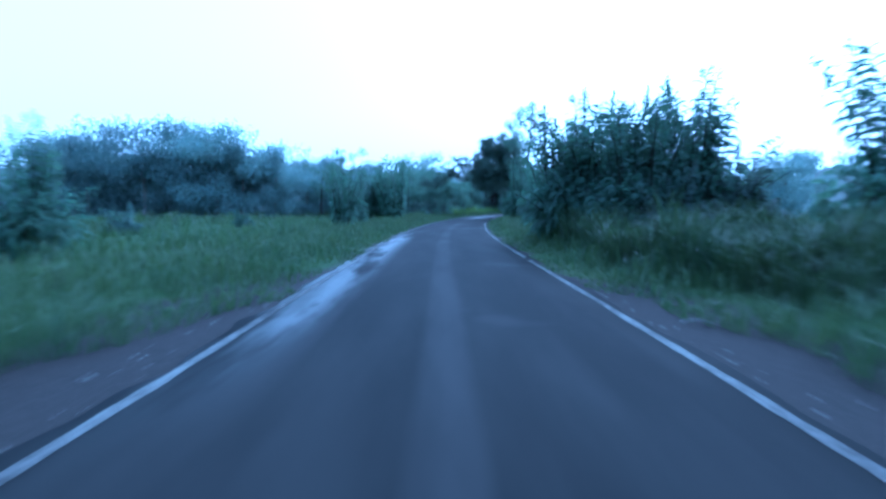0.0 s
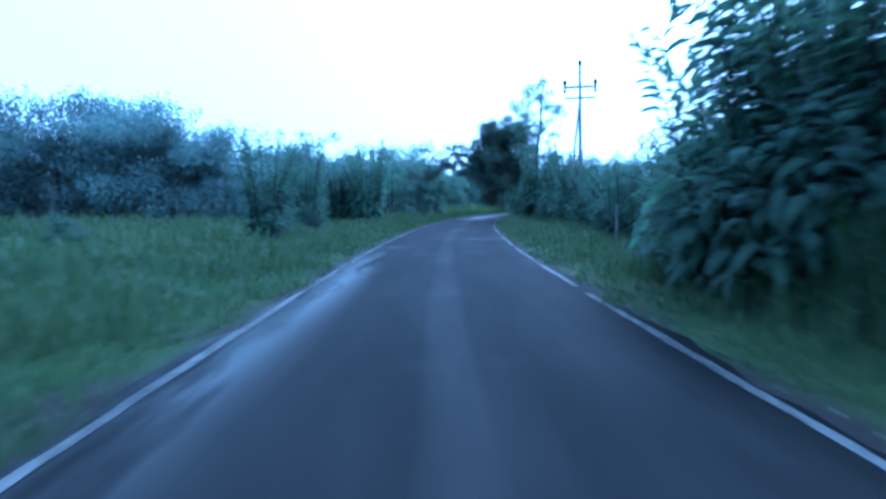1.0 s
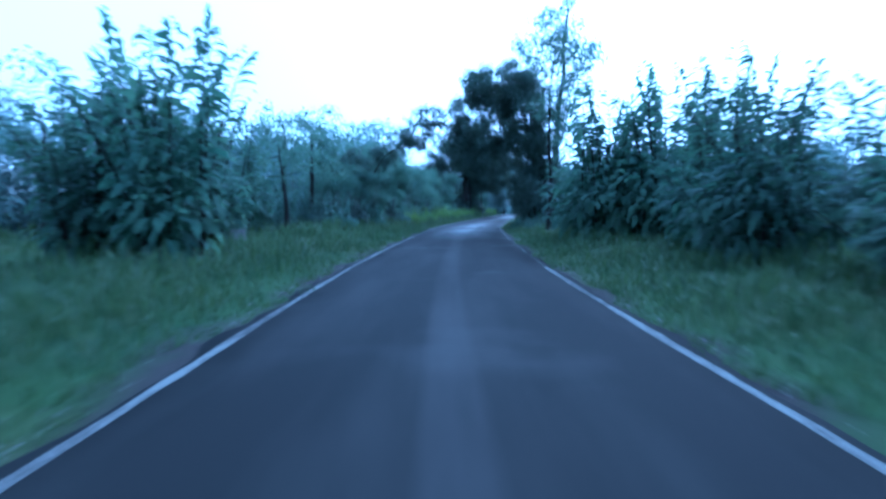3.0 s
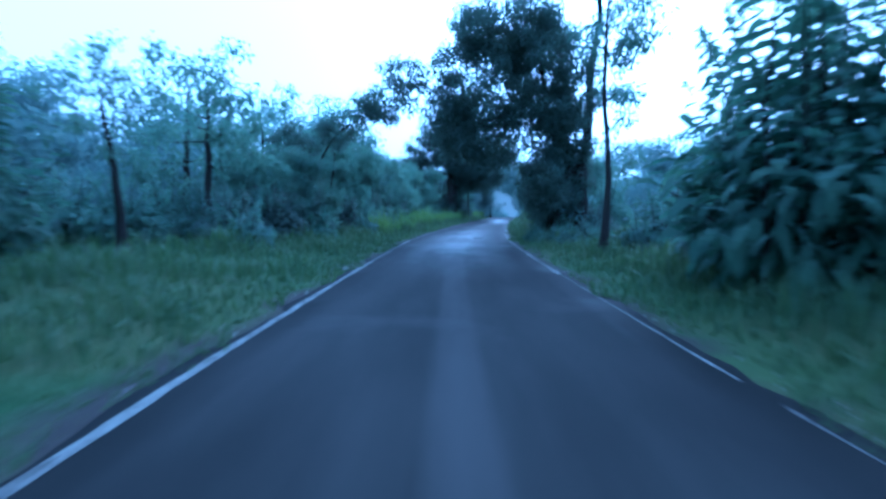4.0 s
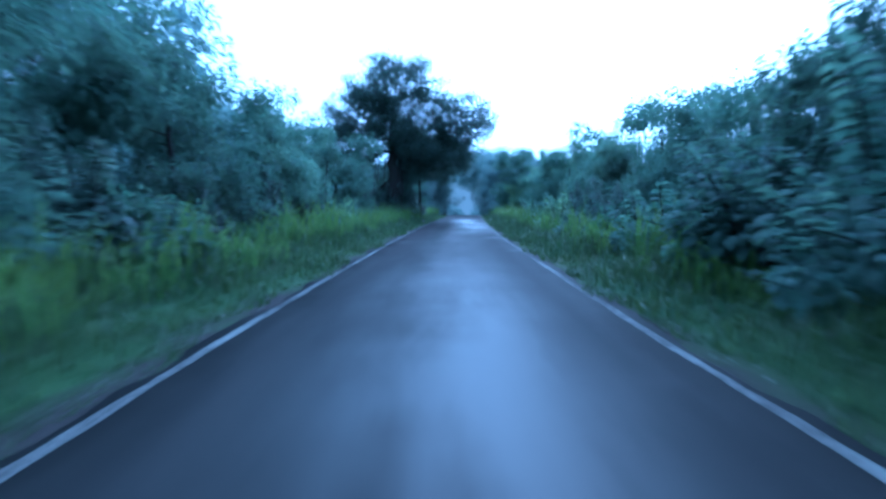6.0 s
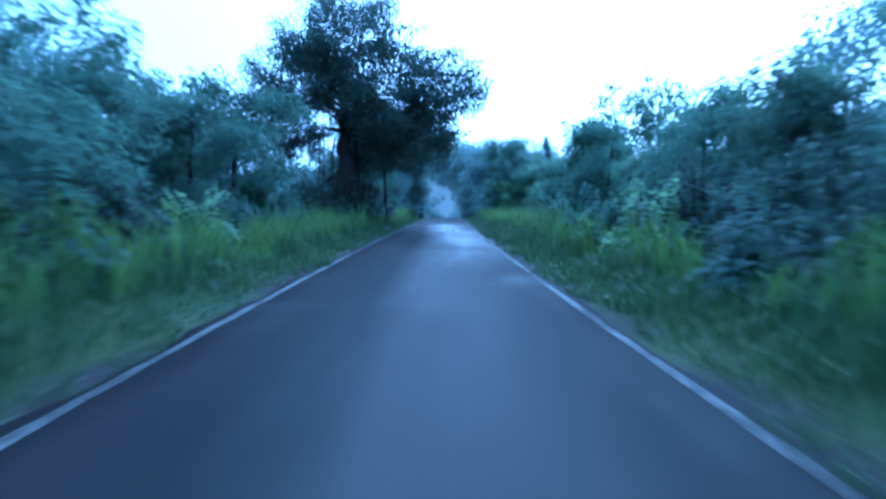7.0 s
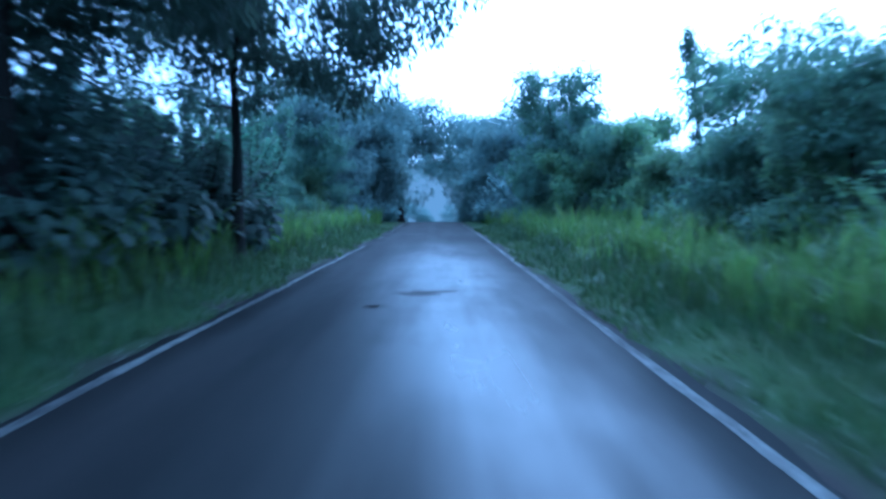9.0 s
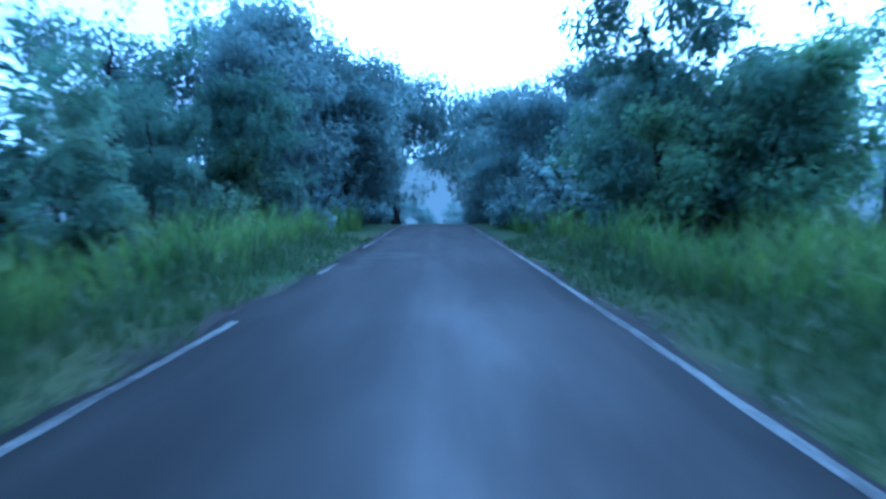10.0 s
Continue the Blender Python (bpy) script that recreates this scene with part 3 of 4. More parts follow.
# low bushes
LOW = [frond_shrub("bush", "low dense green roadside bush", 1.7, 2.2, 12, m, "low bushes", 650, (0.26, 0.13)) for m in (LEAF_ROADSIDE, LEAF_LIME, LEAF_SHRUB)]
for k, (y, off, h) in enumerate([
        (24.5, 4.6, 1.2), (16.5, 5.6, 1.2), (63.0, 6.2, 1.9), (65.0, 7.6, 2.2), (67.5, 6.0, 1.7), (70.0, 7.2, 2.0), (72.0, 8.5, 2.2), (75.5, 4.6, 1.2), (80.5, 4.4, 1.5),
        (84.0, 4.6, 1.6), (88.0, 4.8, 1.7), (92.0, 5.0, 1.8), (96.0, 4.7, 1.5), (100.0, 4.8, 1.9), (104.0, 5.0, 1.7), (108.0, 4.9, 2.0), (112.0, 5.2, 1.8),
        (116.0, 5.8, 1.9), (120.0, 6.6, 1.6), (125.0, 7.4, 1.9), (130.0, 7.8, 1.5), (134.0, 7.6, 1.8), (66.0, -6.0, 1.5), (72.0, -5.6, 1.6), (78.0, -5.2, 1.7),
        (84.0, -5.0, 1.8), (90.0, -5.3, 1.6), (96.0, -5.0, 1.8), (102.0, -5.4, 1.7), (108.0, -5.6, 1.5), (124.0, -5.0, 1.6), (129.0, -5.4, 1.8), (135.0, -6.8, 1.7),
        (141.0, -7.0, 1.7), (146.0, -6.2, 1.9), (60.0, -11.0, 1.4), (23.0, -13.0, 1.3), (28.0, -10.0, 1.0), (150.0, 5.9, 1.8), (144.0, 7.2, 1.6),
        (72.2, 3.5, 0.75), (73.2, 3.15, 0.6), (70.9, 4.0, 0.85), (74.8, 3.1, 0.7), (69.8, 4.9, 0.9), (68.6, 5.6, 1.0), (71.6, 5.0, 1.0), (67.4, 6.6, 1.1), (77.0, 3.5, 0.8)]):
    plant(LOW[k % 3 if y > 95 else k % 2 * 2], y, off, h / 1.7)

# roadside trees of middle size: leafy to the ground, and airy ones with bare stems
MID = [small_tree("roadside_tree", "leafy green roadside tree with an uneven crown", 7.0, 5.0, LEAF_ROADSIDE, "roadside trees", spots=s, low=l, per=95, leaf=(0.21, 0.10)) for s, l in ((130, 0.0), (115, 0.03), (130, 0.0), (105, 0.08))]
for k, (y, off, h) in enumerate([
        (79.0, -9.5, 5.0), (82.0, -7.0, 5.4), (85.0, -7.6, 5.6), (89.0, -7.0, 5.8), (92.0, -8.6, 5.6),
        (95.0, -6.6, 5.6), (98.5, -7.4, 5.4), (102.0, -8.2, 5.2), (105.0, -7.0, 5.0), (110.0, -7.6, 6.6), (106.5, -9.4, 6.0),
        (83.0, 6.6, 4.4), (87.0, 7.4, 4.8), (91.0, 6.8, 4.6), (95.0, 7.6, 5.4), (103.5, 7.2, 4.6), (112.0, 7.0, 5.2),
        (135.0, -8.8, 3.6), (145.0, -7.8, 4.8), (151.0, -7.0, 6.2), (74.5, -6.6, 4.2), (71.0, -8.0, 3.8)]):
    plant(MID[k % 4], y, off, h / 7.0)
PALER = [small_tree("young_tree", "light green young roadside tree with a loose crown", 6.0, 4.4, LEAF_LIGHT, "young trees", spots=s, low=0.0, per=90, leaf=(0.21, 0.105)) for s in (110, 90)]
for k, (y, off, h) in enumerate([(99.0, 7.0, 4.4), (108.0, 7.8, 4.8), (117.0, 8.2, 4.8), (122.0, 8.8, 5.0), (127.5, 8.2, 4.8), (131.5, 8.6, 5.2), 
                               (131.0, -7.0, 4.2), (140.0, -7.2, 4.0), (143.0, 8.2, 5.0)]):
    plant(PALER[k % 2], y, off, h / 6.0)
AIRY = [small_tree("airy_tree", "tall airy tree with thin stems and open crown", 8.0, 4.6, LEAF_ROADSIDE, "airy trees", spots=s, low=l, per=26, leaf=(0.24, 0.11), gap=0.075, limbs=60) for s, l in ((70, 0.25), (56, 0.34), (64, 0.2))]
for k, (y, off, h) in enumerate([
        (69.0, -8.4, 7.4), (62.8, -7.6, 5.4), (73.0, -9.6, 6.2), (77.0, -9.4, 7.4), (83.5, -9.4, 7.6), (89.5, -9.2, 8.4), (63.5, -14.5, 8.4),
        (98.0, 9.5, 6.6), (110.5, 9.4, 7.0), (120.0, 9.8, 8.0), (137.5, 13.0, 8.6), (147.0, -10.0, 8.6), (58.5, -15.5, 6.4),
        (81.0, -7.6, 6.4), (74.5, -12.0, 9.0), (86.5, -8.0, 9.4), (93.0, -9.8, 8.4)]):
    plant(AIRY[k % 3], y, off, h / 8.0)
COLUMN = small_tree("column_tree", "dense dark upright tree beside the verge", 8.6, 4.4, LEAF_ROADSIDE, "upright trees", spots=150, low=-0.04, per=95, leaf=(0.21, 0.10))
plant(COLUMN, 144.8, 6.4)
THICKET = frond_shrub("thicket", "dense dark thicket of broad leaves under the trees", 3.0, 3.2, 14, LEAF_BIG, "thickets", 1100, (0.3, 0.14))
for y, off, h in [(18.6, 6.6, 3.4), (20.6, 6.8, 3.6), (16.6, 8.4, 3.2), (18.2, 5.5, 2.6), (16.2, 6.5, 2.8), (20.8, 5.6, 2.8), (67.0, -6.8, 2.2), (70.4, -6.6, 2.4), (73.4, -6.3, 2.4), (121.8, -5.9, 3.4), (124.0, -5.1, 3.4), (126.4, -5.3, 3.6), (128.8, -5.2, 3.4), (131.4, -5.6, 3.0), (112.4, -8.4, 3.0), (114.6, -9.4, 3.0), (116.8, -10.4, 3.0), (119.5, -10.0, 2.5), (116.5, -6.8, 1.8), (93.2, 5.7, 2.4), (95.4, 5.6, 2.6), (97.6, 5.9, 2.5), (100.4, 6.0, 2.6), (103.0, 6.3, 2.4), (92.6, -6.0, 2.4), (96.4, -6.1, 2.5), (100.0, -6.2, 2.4), (129.6, -4.9, 3.4), (78.0, -6.2, 2.6), (83.5, -6.0, 2.8), (88.0, -6.1, 2.4),
                  (74.8, 5.9, 1.8)]:
    plant(THICKET, y, off, h / 3.0)
HEDGE = frond_shrub("hedge_bush", "leafy mid-green bush crowding the verge", 3.0, 3.0, 18, LEAF_ROADSIDE, "hedge bushes", 1500, (0.26, 0.12))
for y, off, h in [(66.0, -9.4, 2.6), (64.6, -11.6, 2.4), (67.4, -12.4, 2.8), (70.2, -10.4, 2.8), (68.4, -8.2, 2.4), (77.4, 4.9, 2.5), (79.2, 5.0, 3.0), (77.8, 6.6, 3.2), (81.2, 5.4, 3.4), (83.6, 5.0, 3.2), (86.0, 5.6, 3.0)]:
    plant(HEDGE, y, off, h / 3.0)
LIME = frond_shrub("lime_shrub", "bright yellow-green leafy shrub beside the verge", 4.0, 3.8, 18, LEAF_LIME, "lime shrubs", 1500, (0.34, 0.15))
for y, off, h in [(128.0, 8.2, 3.0), (104.0, 6.0, 2.4), (147.0, 7.4, 3.0)]:
    plant(LIME, y, off, h / 4.0)
BRIGHT = small_tree("bright_tree", "bright yellow-green young tree with a soft round crown", 6.0, 5.0, LEAF_LIME, "bright green trees", spots=120, low=-0.05, per=60, leaf=(0.26, 0.13))
for y, off, h in [(148.5, 10.2, 6.6), (142.8, 6.6, 4.0), (143.6, 9.4, 5.4), (152.0, 8.2, 5.4), (128.5, 8.8, 4.2), (136.5, 8.0, 3.6), (150.5, -7.4, 3.8), (156.0, 6.2, 4.2)]:
    plant(BRIGHT, y, off, h / 6.0)

# great dark tree that leans over the road
X1, Y1 = beside(76.9, 4.75)
broad_tree("banyan_tree", "great dark broadleaf tree with hanging roots, leaning over the road", [(0, 0, 0), (-0.3, -0.1, 2.4), (-0.7, -0.5, 5.0), (-1.6, -0.6, 8.6)], 0.3,
           [(np.array((-3.78, -1.1, 6.8)), np.array((2.6, 2.5, 2.6))), (np.array((-1.38, -1.5, 7.4)), np.array((2.0, 2.2, 2.6))), (np.array((-5.18, -0.7, 5.4)), np.array((1.2, 1.4, 1.2))),
            (np.array((-3.48, -0.7, 4.3)), np.array((2.3, 1.8, 1.2))), (np.array((-2.78, -1.1, 9.2)), np.array((2.8, 2.6, 1.6))), (np.array((-0.88, -0.7, 4.5)), np.array((1.0, 1.0, 0.9))), (np.array((0.22, -1.5, 6.4)), np.array((1.1, 1.3, 1.6))),
            (np.array((-1.18, -0.1, 2.2)), np.array((0.9, 0.8, 1.5))), (np.array((0.12, -0.3, 2)), np.array((0.8, 0.7, 1.3))), (np.array((-1.08, -1.1, 2.6)), np.array((1.1, 0.8, 1.5))), (np.array((-0.68, -1.5, 5.2)), np.array((1.0, 0.9, 0.7))), (np.array((0.32, -0.4, 3.6)), np.array((0.7, 0.6, 2.0)))],
           560, 160, 0.48, (0.14, 0.075), LEAF_BIG, BARK, X1, Y1, droop=0.7, roots=26, stems=((-0.5, 0.5, 0.13, 5.2), (-0.35, -0.45, 0.12, 5.0)))

# leaning tree that reaches over the road from the other verge
X5, Y5 = beside(75.6, -7.2)
broad_tree("leaning_tree", "leafy tree whose long limb leans out over the road", [(0, 0, 0), (0.3, -0.1, 2.6), (1.6, -0.6, 4.6), (3.9, -1.2, 6.0)], 0.08,
           [(np.array((4.1, -1.3, 6.1)), np.array((1.3, 0.9, 1.0))), (np.array((2.9, -0.8, 5.6)), np.array((0.9, 0.8, 0.8))), (np.array((1.6, -0.5, 4.9)), np.array((1.2, 0.9, 0.8))), (np.array((4.9, -1.0, 7.3)), np.array((1.3, 0.9, 0.7))), (np.array((-0.2, 0.1, 4.2)), np.array((1.4, 1.2, 1.2))), (np.array((0.1, -0.2, 2.0)), np.array((1.3, 1.1, 1.2)))],
           150, 80, 0.36, (0.15, 0.075), LEAF_BIG, BARK, X5, Y5, droop=0.6, limbs=30)

# tall slender tree before it
X2, Y2 = beside(66.8, 4.3)
broad_tree("slender_tree", "tall slender tree with a bare trunk and thin sparse crown", [(0, 0, 0), (0.14, 0, 2.4), (-0.05, 0.1, 4.8), (0.05, 0.1, 7.2), (0.3, 0, 9.4)], 0.105,
           [(np.array((-0.2, 0, 8.6)), np.array((1.0, 1.0, 0.9))), (np.array((1.1, 0.3, 8.4)), np.array((1.0, 1.0, 1.0))), (np.array((0.8, 0, 6.8)), np.array((1.0, 1.0, 1.0))),
            (np.array((0.7, 0, 5.2)), np.array((0.7, 0.7, 1.4))), (np.array((0.5, 0, 3.2)), np.array((0.5, 0.5, 1.0))), (np.array((-0.5, 0, 6.4)), np.array((0.5, 0.5, 0.8))), (np.array((0.5, 0, 9.4)), np.array((0.8, 0.8, 0.6)))],
           150, 28, 0.3, (0.17, 0.07), LEAF_ROADSIDE, BARK, X2, Y2)
# the tall tree's crown uses the leaf colour with haze painted in
X6, Y6 = beside(76.7, 5.2)
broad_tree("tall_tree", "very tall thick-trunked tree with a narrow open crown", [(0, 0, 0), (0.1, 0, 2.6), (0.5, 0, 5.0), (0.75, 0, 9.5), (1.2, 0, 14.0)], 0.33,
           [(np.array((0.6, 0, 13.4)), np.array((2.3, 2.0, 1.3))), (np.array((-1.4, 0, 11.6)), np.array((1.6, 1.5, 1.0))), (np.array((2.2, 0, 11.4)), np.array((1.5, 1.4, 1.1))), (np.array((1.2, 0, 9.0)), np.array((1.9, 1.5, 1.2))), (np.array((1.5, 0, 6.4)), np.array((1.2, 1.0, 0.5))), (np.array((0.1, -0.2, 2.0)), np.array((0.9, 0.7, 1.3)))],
           120, 46, 0.42, (0.2, 0.09), LEAF_PALE_HAZE, BARK, X6, Y6, limbs=40, roots=10, stems=((-0.45, 0.0, 0.3, 4.3), (0.25, -0.25, 0.26, 3.9), (-0.75, 0.4, 0.16, 4.6)))

# great tree on the other side
X3, Y3 = beside(123.0, -5.6)
broad_tree("mango_tree", "great dark broadleaf tree overhanging the wet road", [(0, 0, 0), (0.0, 0, 2.6), (0.1, -0.1, 5.2), (0.1, -0.3, 9.6)], 0.85,
           [(np.array((-2.4, -0.2, 8.9)), np.array((3.6, 3.2, 2.3))), (np.array((2.8, -0.4, 7.2)), np.array((3.3, 3.0, 2.6))), (np.array((0.3, -0.6, 11.0)), np.array((4.2, 3.6, 2.7))), (np.array((5.6, -0.6, 8.4)), np.array((3.0, 2.8, 2.4))),
            (np.array((5.0, -0.8, 5.4)), np.array((2.1, 2.0, 1.5))), (np.array((0.2, -2.2, 7.4)), np.array((2.8, 1.6, 1.9))), (np.array((1.9, 1.0, 4.6)), np.array((2.2, 1.8, 1.3))), (np.array((-4.6, -0.2, 6.7)), np.array((2.8, 2.2, 1.4))),
            (np.array((0.2, 1.2, 3.0)), np.array((1.8, 1.0, 2.0))), (np.array((-1.8, 0.8, 1.6)), np.array((1.4, 1.0, 1.4))), (np.array((-1.6, 0.2, 5.3)), np.array((1.1, 1.0, 0.9))), (np.array((-6.3, 0.3, 5.3)), np.array((1.4, 1.2, 1.2))), (np.array((-3.6, 0.2, 5.3)), np.array((1.5, 1.2, 0.8))),
            (np.array((-3.2, -0.4, 4.4)), np.array((0.7, 0.7, 0.6))), (np.array((-4.6, 0.5, 3.6)), np.array((0.7, 0.7, 0.5))), (np.array((-2.7, 0.3, 3.1)), np.array((0.6, 0.7, 0.7))), (np.array((-6.6, 0.0, 3.3)), np.array((0.7, 0.7, 0.7)))],
           1130, 100, 0.62, (0.16, 0.088), LEAF_BIG, BARK, X3, Y3, droop=0.7, roots=5, stems=((0.9, 0.5, 0.18, 6.2),))
X4, Y4 = beside(128.4, -3.85)
broad_tree("lesser_tree", "slim dark tree with hanging foliage beside the great one", [(0, 0, 0), (0.05, 0, 3), (0.1, 0, 6.5)], 0.15,
           [(np.array((-0.6, 0, 5.8)), np.array((1.8, 1.8, 1.4))), (np.array((1.7, 0, 5.2)), np.array((2.2, 2.0, 1.8))), (np.array((0.2, 0, 7.0)), np.array((2.6, 2.3, 1.6))), (np.array((-0.8, 2.0, 4.7)), np.array((2.6, 2.0, 1.3))), (np.array((3.3, -0.6, 5.9)), np.array((1.6, 1.6, 1.2)))],
           230, 120, 0.5, (0.15, 0.072), LEAF_BIG, BARK, X4, Y4, droop=0.7)

# trees and bushes where the road runs out of sight, haze in their leaf colour
FAR = [small_tree("far_tree", "tall tree where the road runs out of sight, haze painted into its leaves", 10.0, 7.0, LEAF_FAR_HAZE, "far trees", spots=s, low=l, per=80, leaf=(0.29, 0.14)) for s, l in ((160, 0.0), (150, 0.1), (160, 0.05))]
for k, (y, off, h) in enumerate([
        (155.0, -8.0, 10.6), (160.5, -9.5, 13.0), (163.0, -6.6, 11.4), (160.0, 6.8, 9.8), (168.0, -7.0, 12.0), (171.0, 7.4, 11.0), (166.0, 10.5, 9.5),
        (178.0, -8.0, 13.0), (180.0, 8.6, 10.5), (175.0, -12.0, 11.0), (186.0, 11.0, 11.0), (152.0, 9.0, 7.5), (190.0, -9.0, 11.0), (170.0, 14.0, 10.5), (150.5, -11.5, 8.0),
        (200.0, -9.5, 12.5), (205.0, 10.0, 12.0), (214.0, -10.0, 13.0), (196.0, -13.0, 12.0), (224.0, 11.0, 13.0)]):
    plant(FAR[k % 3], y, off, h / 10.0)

UNDER = [frond_shrub("far_bush", "undergrowth bush below the far trees, haze painted into its leaves", 2.6, 3.4, 12, LEAF_FAR_HAZE, "far bushes", 700, (0.34, 0.16)) for _ in range(2)]
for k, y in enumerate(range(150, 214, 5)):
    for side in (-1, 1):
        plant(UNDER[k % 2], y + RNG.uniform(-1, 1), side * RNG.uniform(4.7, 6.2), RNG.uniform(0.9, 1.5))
ARCH = small_tree("arching_tree", "tall tree whose crown arches over the road", 11.0, 10.0, LEAF_FAR_HAZE, "arching trees", spots=170, low=0.4, per=60, leaf=(0.38, 0.18))
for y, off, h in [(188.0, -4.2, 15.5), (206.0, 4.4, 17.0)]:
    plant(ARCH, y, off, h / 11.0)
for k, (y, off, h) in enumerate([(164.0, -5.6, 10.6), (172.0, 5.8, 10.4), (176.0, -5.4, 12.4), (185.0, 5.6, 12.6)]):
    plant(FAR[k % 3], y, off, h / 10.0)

# trees in the misty fields, the mist's paleness put into their leaf colour
FIELD = [small_tree("field_tree", "grey-green tree standing in the misty field, leaves painted pale for haze", 10.0, 11.0, LEAF_PALE_HAZE, "field trees", spots=s, low=l, limbs=14, per=66, leaf=(0.34, 0.19), bark=BARK_GREY, gap=0.1) for s, l in ((150, -0.1), (150, -0.08), (130, -0.05))]
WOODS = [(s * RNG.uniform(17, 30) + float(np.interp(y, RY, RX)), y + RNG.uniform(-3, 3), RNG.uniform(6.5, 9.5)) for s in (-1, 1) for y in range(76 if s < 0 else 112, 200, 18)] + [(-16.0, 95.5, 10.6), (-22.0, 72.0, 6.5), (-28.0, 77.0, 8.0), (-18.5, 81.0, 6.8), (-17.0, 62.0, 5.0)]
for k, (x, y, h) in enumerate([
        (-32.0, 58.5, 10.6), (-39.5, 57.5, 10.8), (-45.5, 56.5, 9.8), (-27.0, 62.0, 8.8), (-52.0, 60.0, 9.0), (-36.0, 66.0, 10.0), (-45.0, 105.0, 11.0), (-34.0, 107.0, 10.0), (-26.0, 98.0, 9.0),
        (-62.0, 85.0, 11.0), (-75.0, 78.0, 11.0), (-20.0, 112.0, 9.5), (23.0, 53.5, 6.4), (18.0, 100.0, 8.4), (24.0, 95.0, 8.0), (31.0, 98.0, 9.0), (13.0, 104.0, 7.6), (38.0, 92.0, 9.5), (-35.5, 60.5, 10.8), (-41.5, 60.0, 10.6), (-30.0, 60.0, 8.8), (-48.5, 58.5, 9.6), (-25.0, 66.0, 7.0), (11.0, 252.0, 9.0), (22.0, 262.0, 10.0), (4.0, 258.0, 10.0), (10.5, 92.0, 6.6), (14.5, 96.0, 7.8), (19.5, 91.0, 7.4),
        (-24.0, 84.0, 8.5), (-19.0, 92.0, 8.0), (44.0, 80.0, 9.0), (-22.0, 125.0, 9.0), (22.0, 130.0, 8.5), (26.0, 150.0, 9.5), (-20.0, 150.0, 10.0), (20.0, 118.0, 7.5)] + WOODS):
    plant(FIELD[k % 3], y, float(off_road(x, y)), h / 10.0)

# ---- overhead line pole ----
PX, PY = beside(44.85, 6.75)
pole = thing("utility_pole", "grey concrete power pole with a strut, crossarms and insulators", "utility pole", "", PX, PY, float(ground_height(PX, PY)))
pole.matrix_basis = pose(PX, PY, float(ground_height(PX, PY)), 0, -1.3, 0)


def box(name, material, parent, size, at, turn=(0, 0, 0), label=""):
    bm = bmesh.new()
    bmesh.ops.create_cube(bm, size=1)
    bmesh.ops.scale(bm, vec=size, verts=bm.verts)
    bmesh.ops.bevel(bm, geom=list(bm.edges), offset=min(size) * 0.12, segments=1, affect="EDGES")
    me = bpy.data.meshes.new(name)
    bm.to_mesh(me)
    bm.free()
    me.materials.append(material)
    ob = under(name, me, parent, label)
    ob.matrix_basis = pose(*at, *turn)
    return ob


def rod(name, material, parent, pts, radii, sides=8, label=""):
    s = Shape()
    s.tube(pts, radii, sides)
    return under(name, s.mesh(name, material, True), parent, label)


rod("mast", CONCRETE, pole, [(0, 0, -0.3), (0, 0, 4.5), (0, 0, 8.35)], [0.115, 0.095, 0.07], 10)
rod("strut", CONCRETE, pole, [(-0.75, -0.5, -0.3), (-0.3, -0.2, 4.2), (0, 0, 6.8)], [0.07, 0.06, 0.05], 8)
box("crossarm", STEEL, pole, (1.75, 0.1, 0.14), (0, -0.1, 7.3))
box("crossarm", STEEL, pole, (1.7, 0.09, 0.11), (0, -0.1, 6.72))
for x, z in ((-0.8, 7.35), (0.8, 7.35), (0, 8.35)):
    cup = rod("insulator", PORCELAIN, pole, [(x, -0.1, z), (x, -0.1, z + 0.12), (x, -0.1, z + 0.13), (x, -0.1, z + 0.24), (x, -0.1, z + 0.25), (x, -0.1, z + 0.34)],
        [0.08, 0.07, 0.14, 0.09, 0.13, 0.05], 10, "brown ribbed insulator")
    rod("pin", STEEL, cup, [(x, -0.1, z - 0.1), (x, -0.1, z + 0.02)], [0.018, 0.018], 6)

for x in (-0.8, 0.8):
    rod("hanging_insulator", PORCELAIN, pole, [(x, -0.1, 7.22), (x, -0.1, 7.16), (x, -0.1, 7.15), (x, -0.1, 7.06), (x, -0.1, 7.05), (x, -0.1, 6.98)],
        [0.04, 0.05, 0.11, 0.07, 0.11, 0.05], 10, "brown ribbed insulator")

# ---- stones and fallen things ----
def standing_stone(name, label, y, off, size, material, turn=0.0):
    x, yy = beside(y, off)
    st = thing(name, label, "stone", "", x, yy, float(ground_height(x, yy)) - 0.03)
    st.rotation_euler = (0, 0, turn)
    box("block", material, st, size, (0, 0, size[2] / 2))
    return st


marker = standing_stone("marker_stone", "small dark marker stone with a pale face at the asphalt's edge", 119.4, -2.68, (0.15, 0.1, 0.3), STONE)
box("painted_face", PAINT, marker, (0.1, 0.012, 0.12), (0, -0.055, 0.14), (0, 0, 0), "worn white paint")
standing_stone("boundary_stone", "pale weathered slab standing in the grass before shrubs", 55.0, -6.6, (0.42, 0.13, 0.5), CONCRETE, 0.2)
standing_stone("boundary_post", "thin pale concrete post in front of the hedge", 31.8, 5.5, (0.05, 0.05, 1.35), CONCRETE)

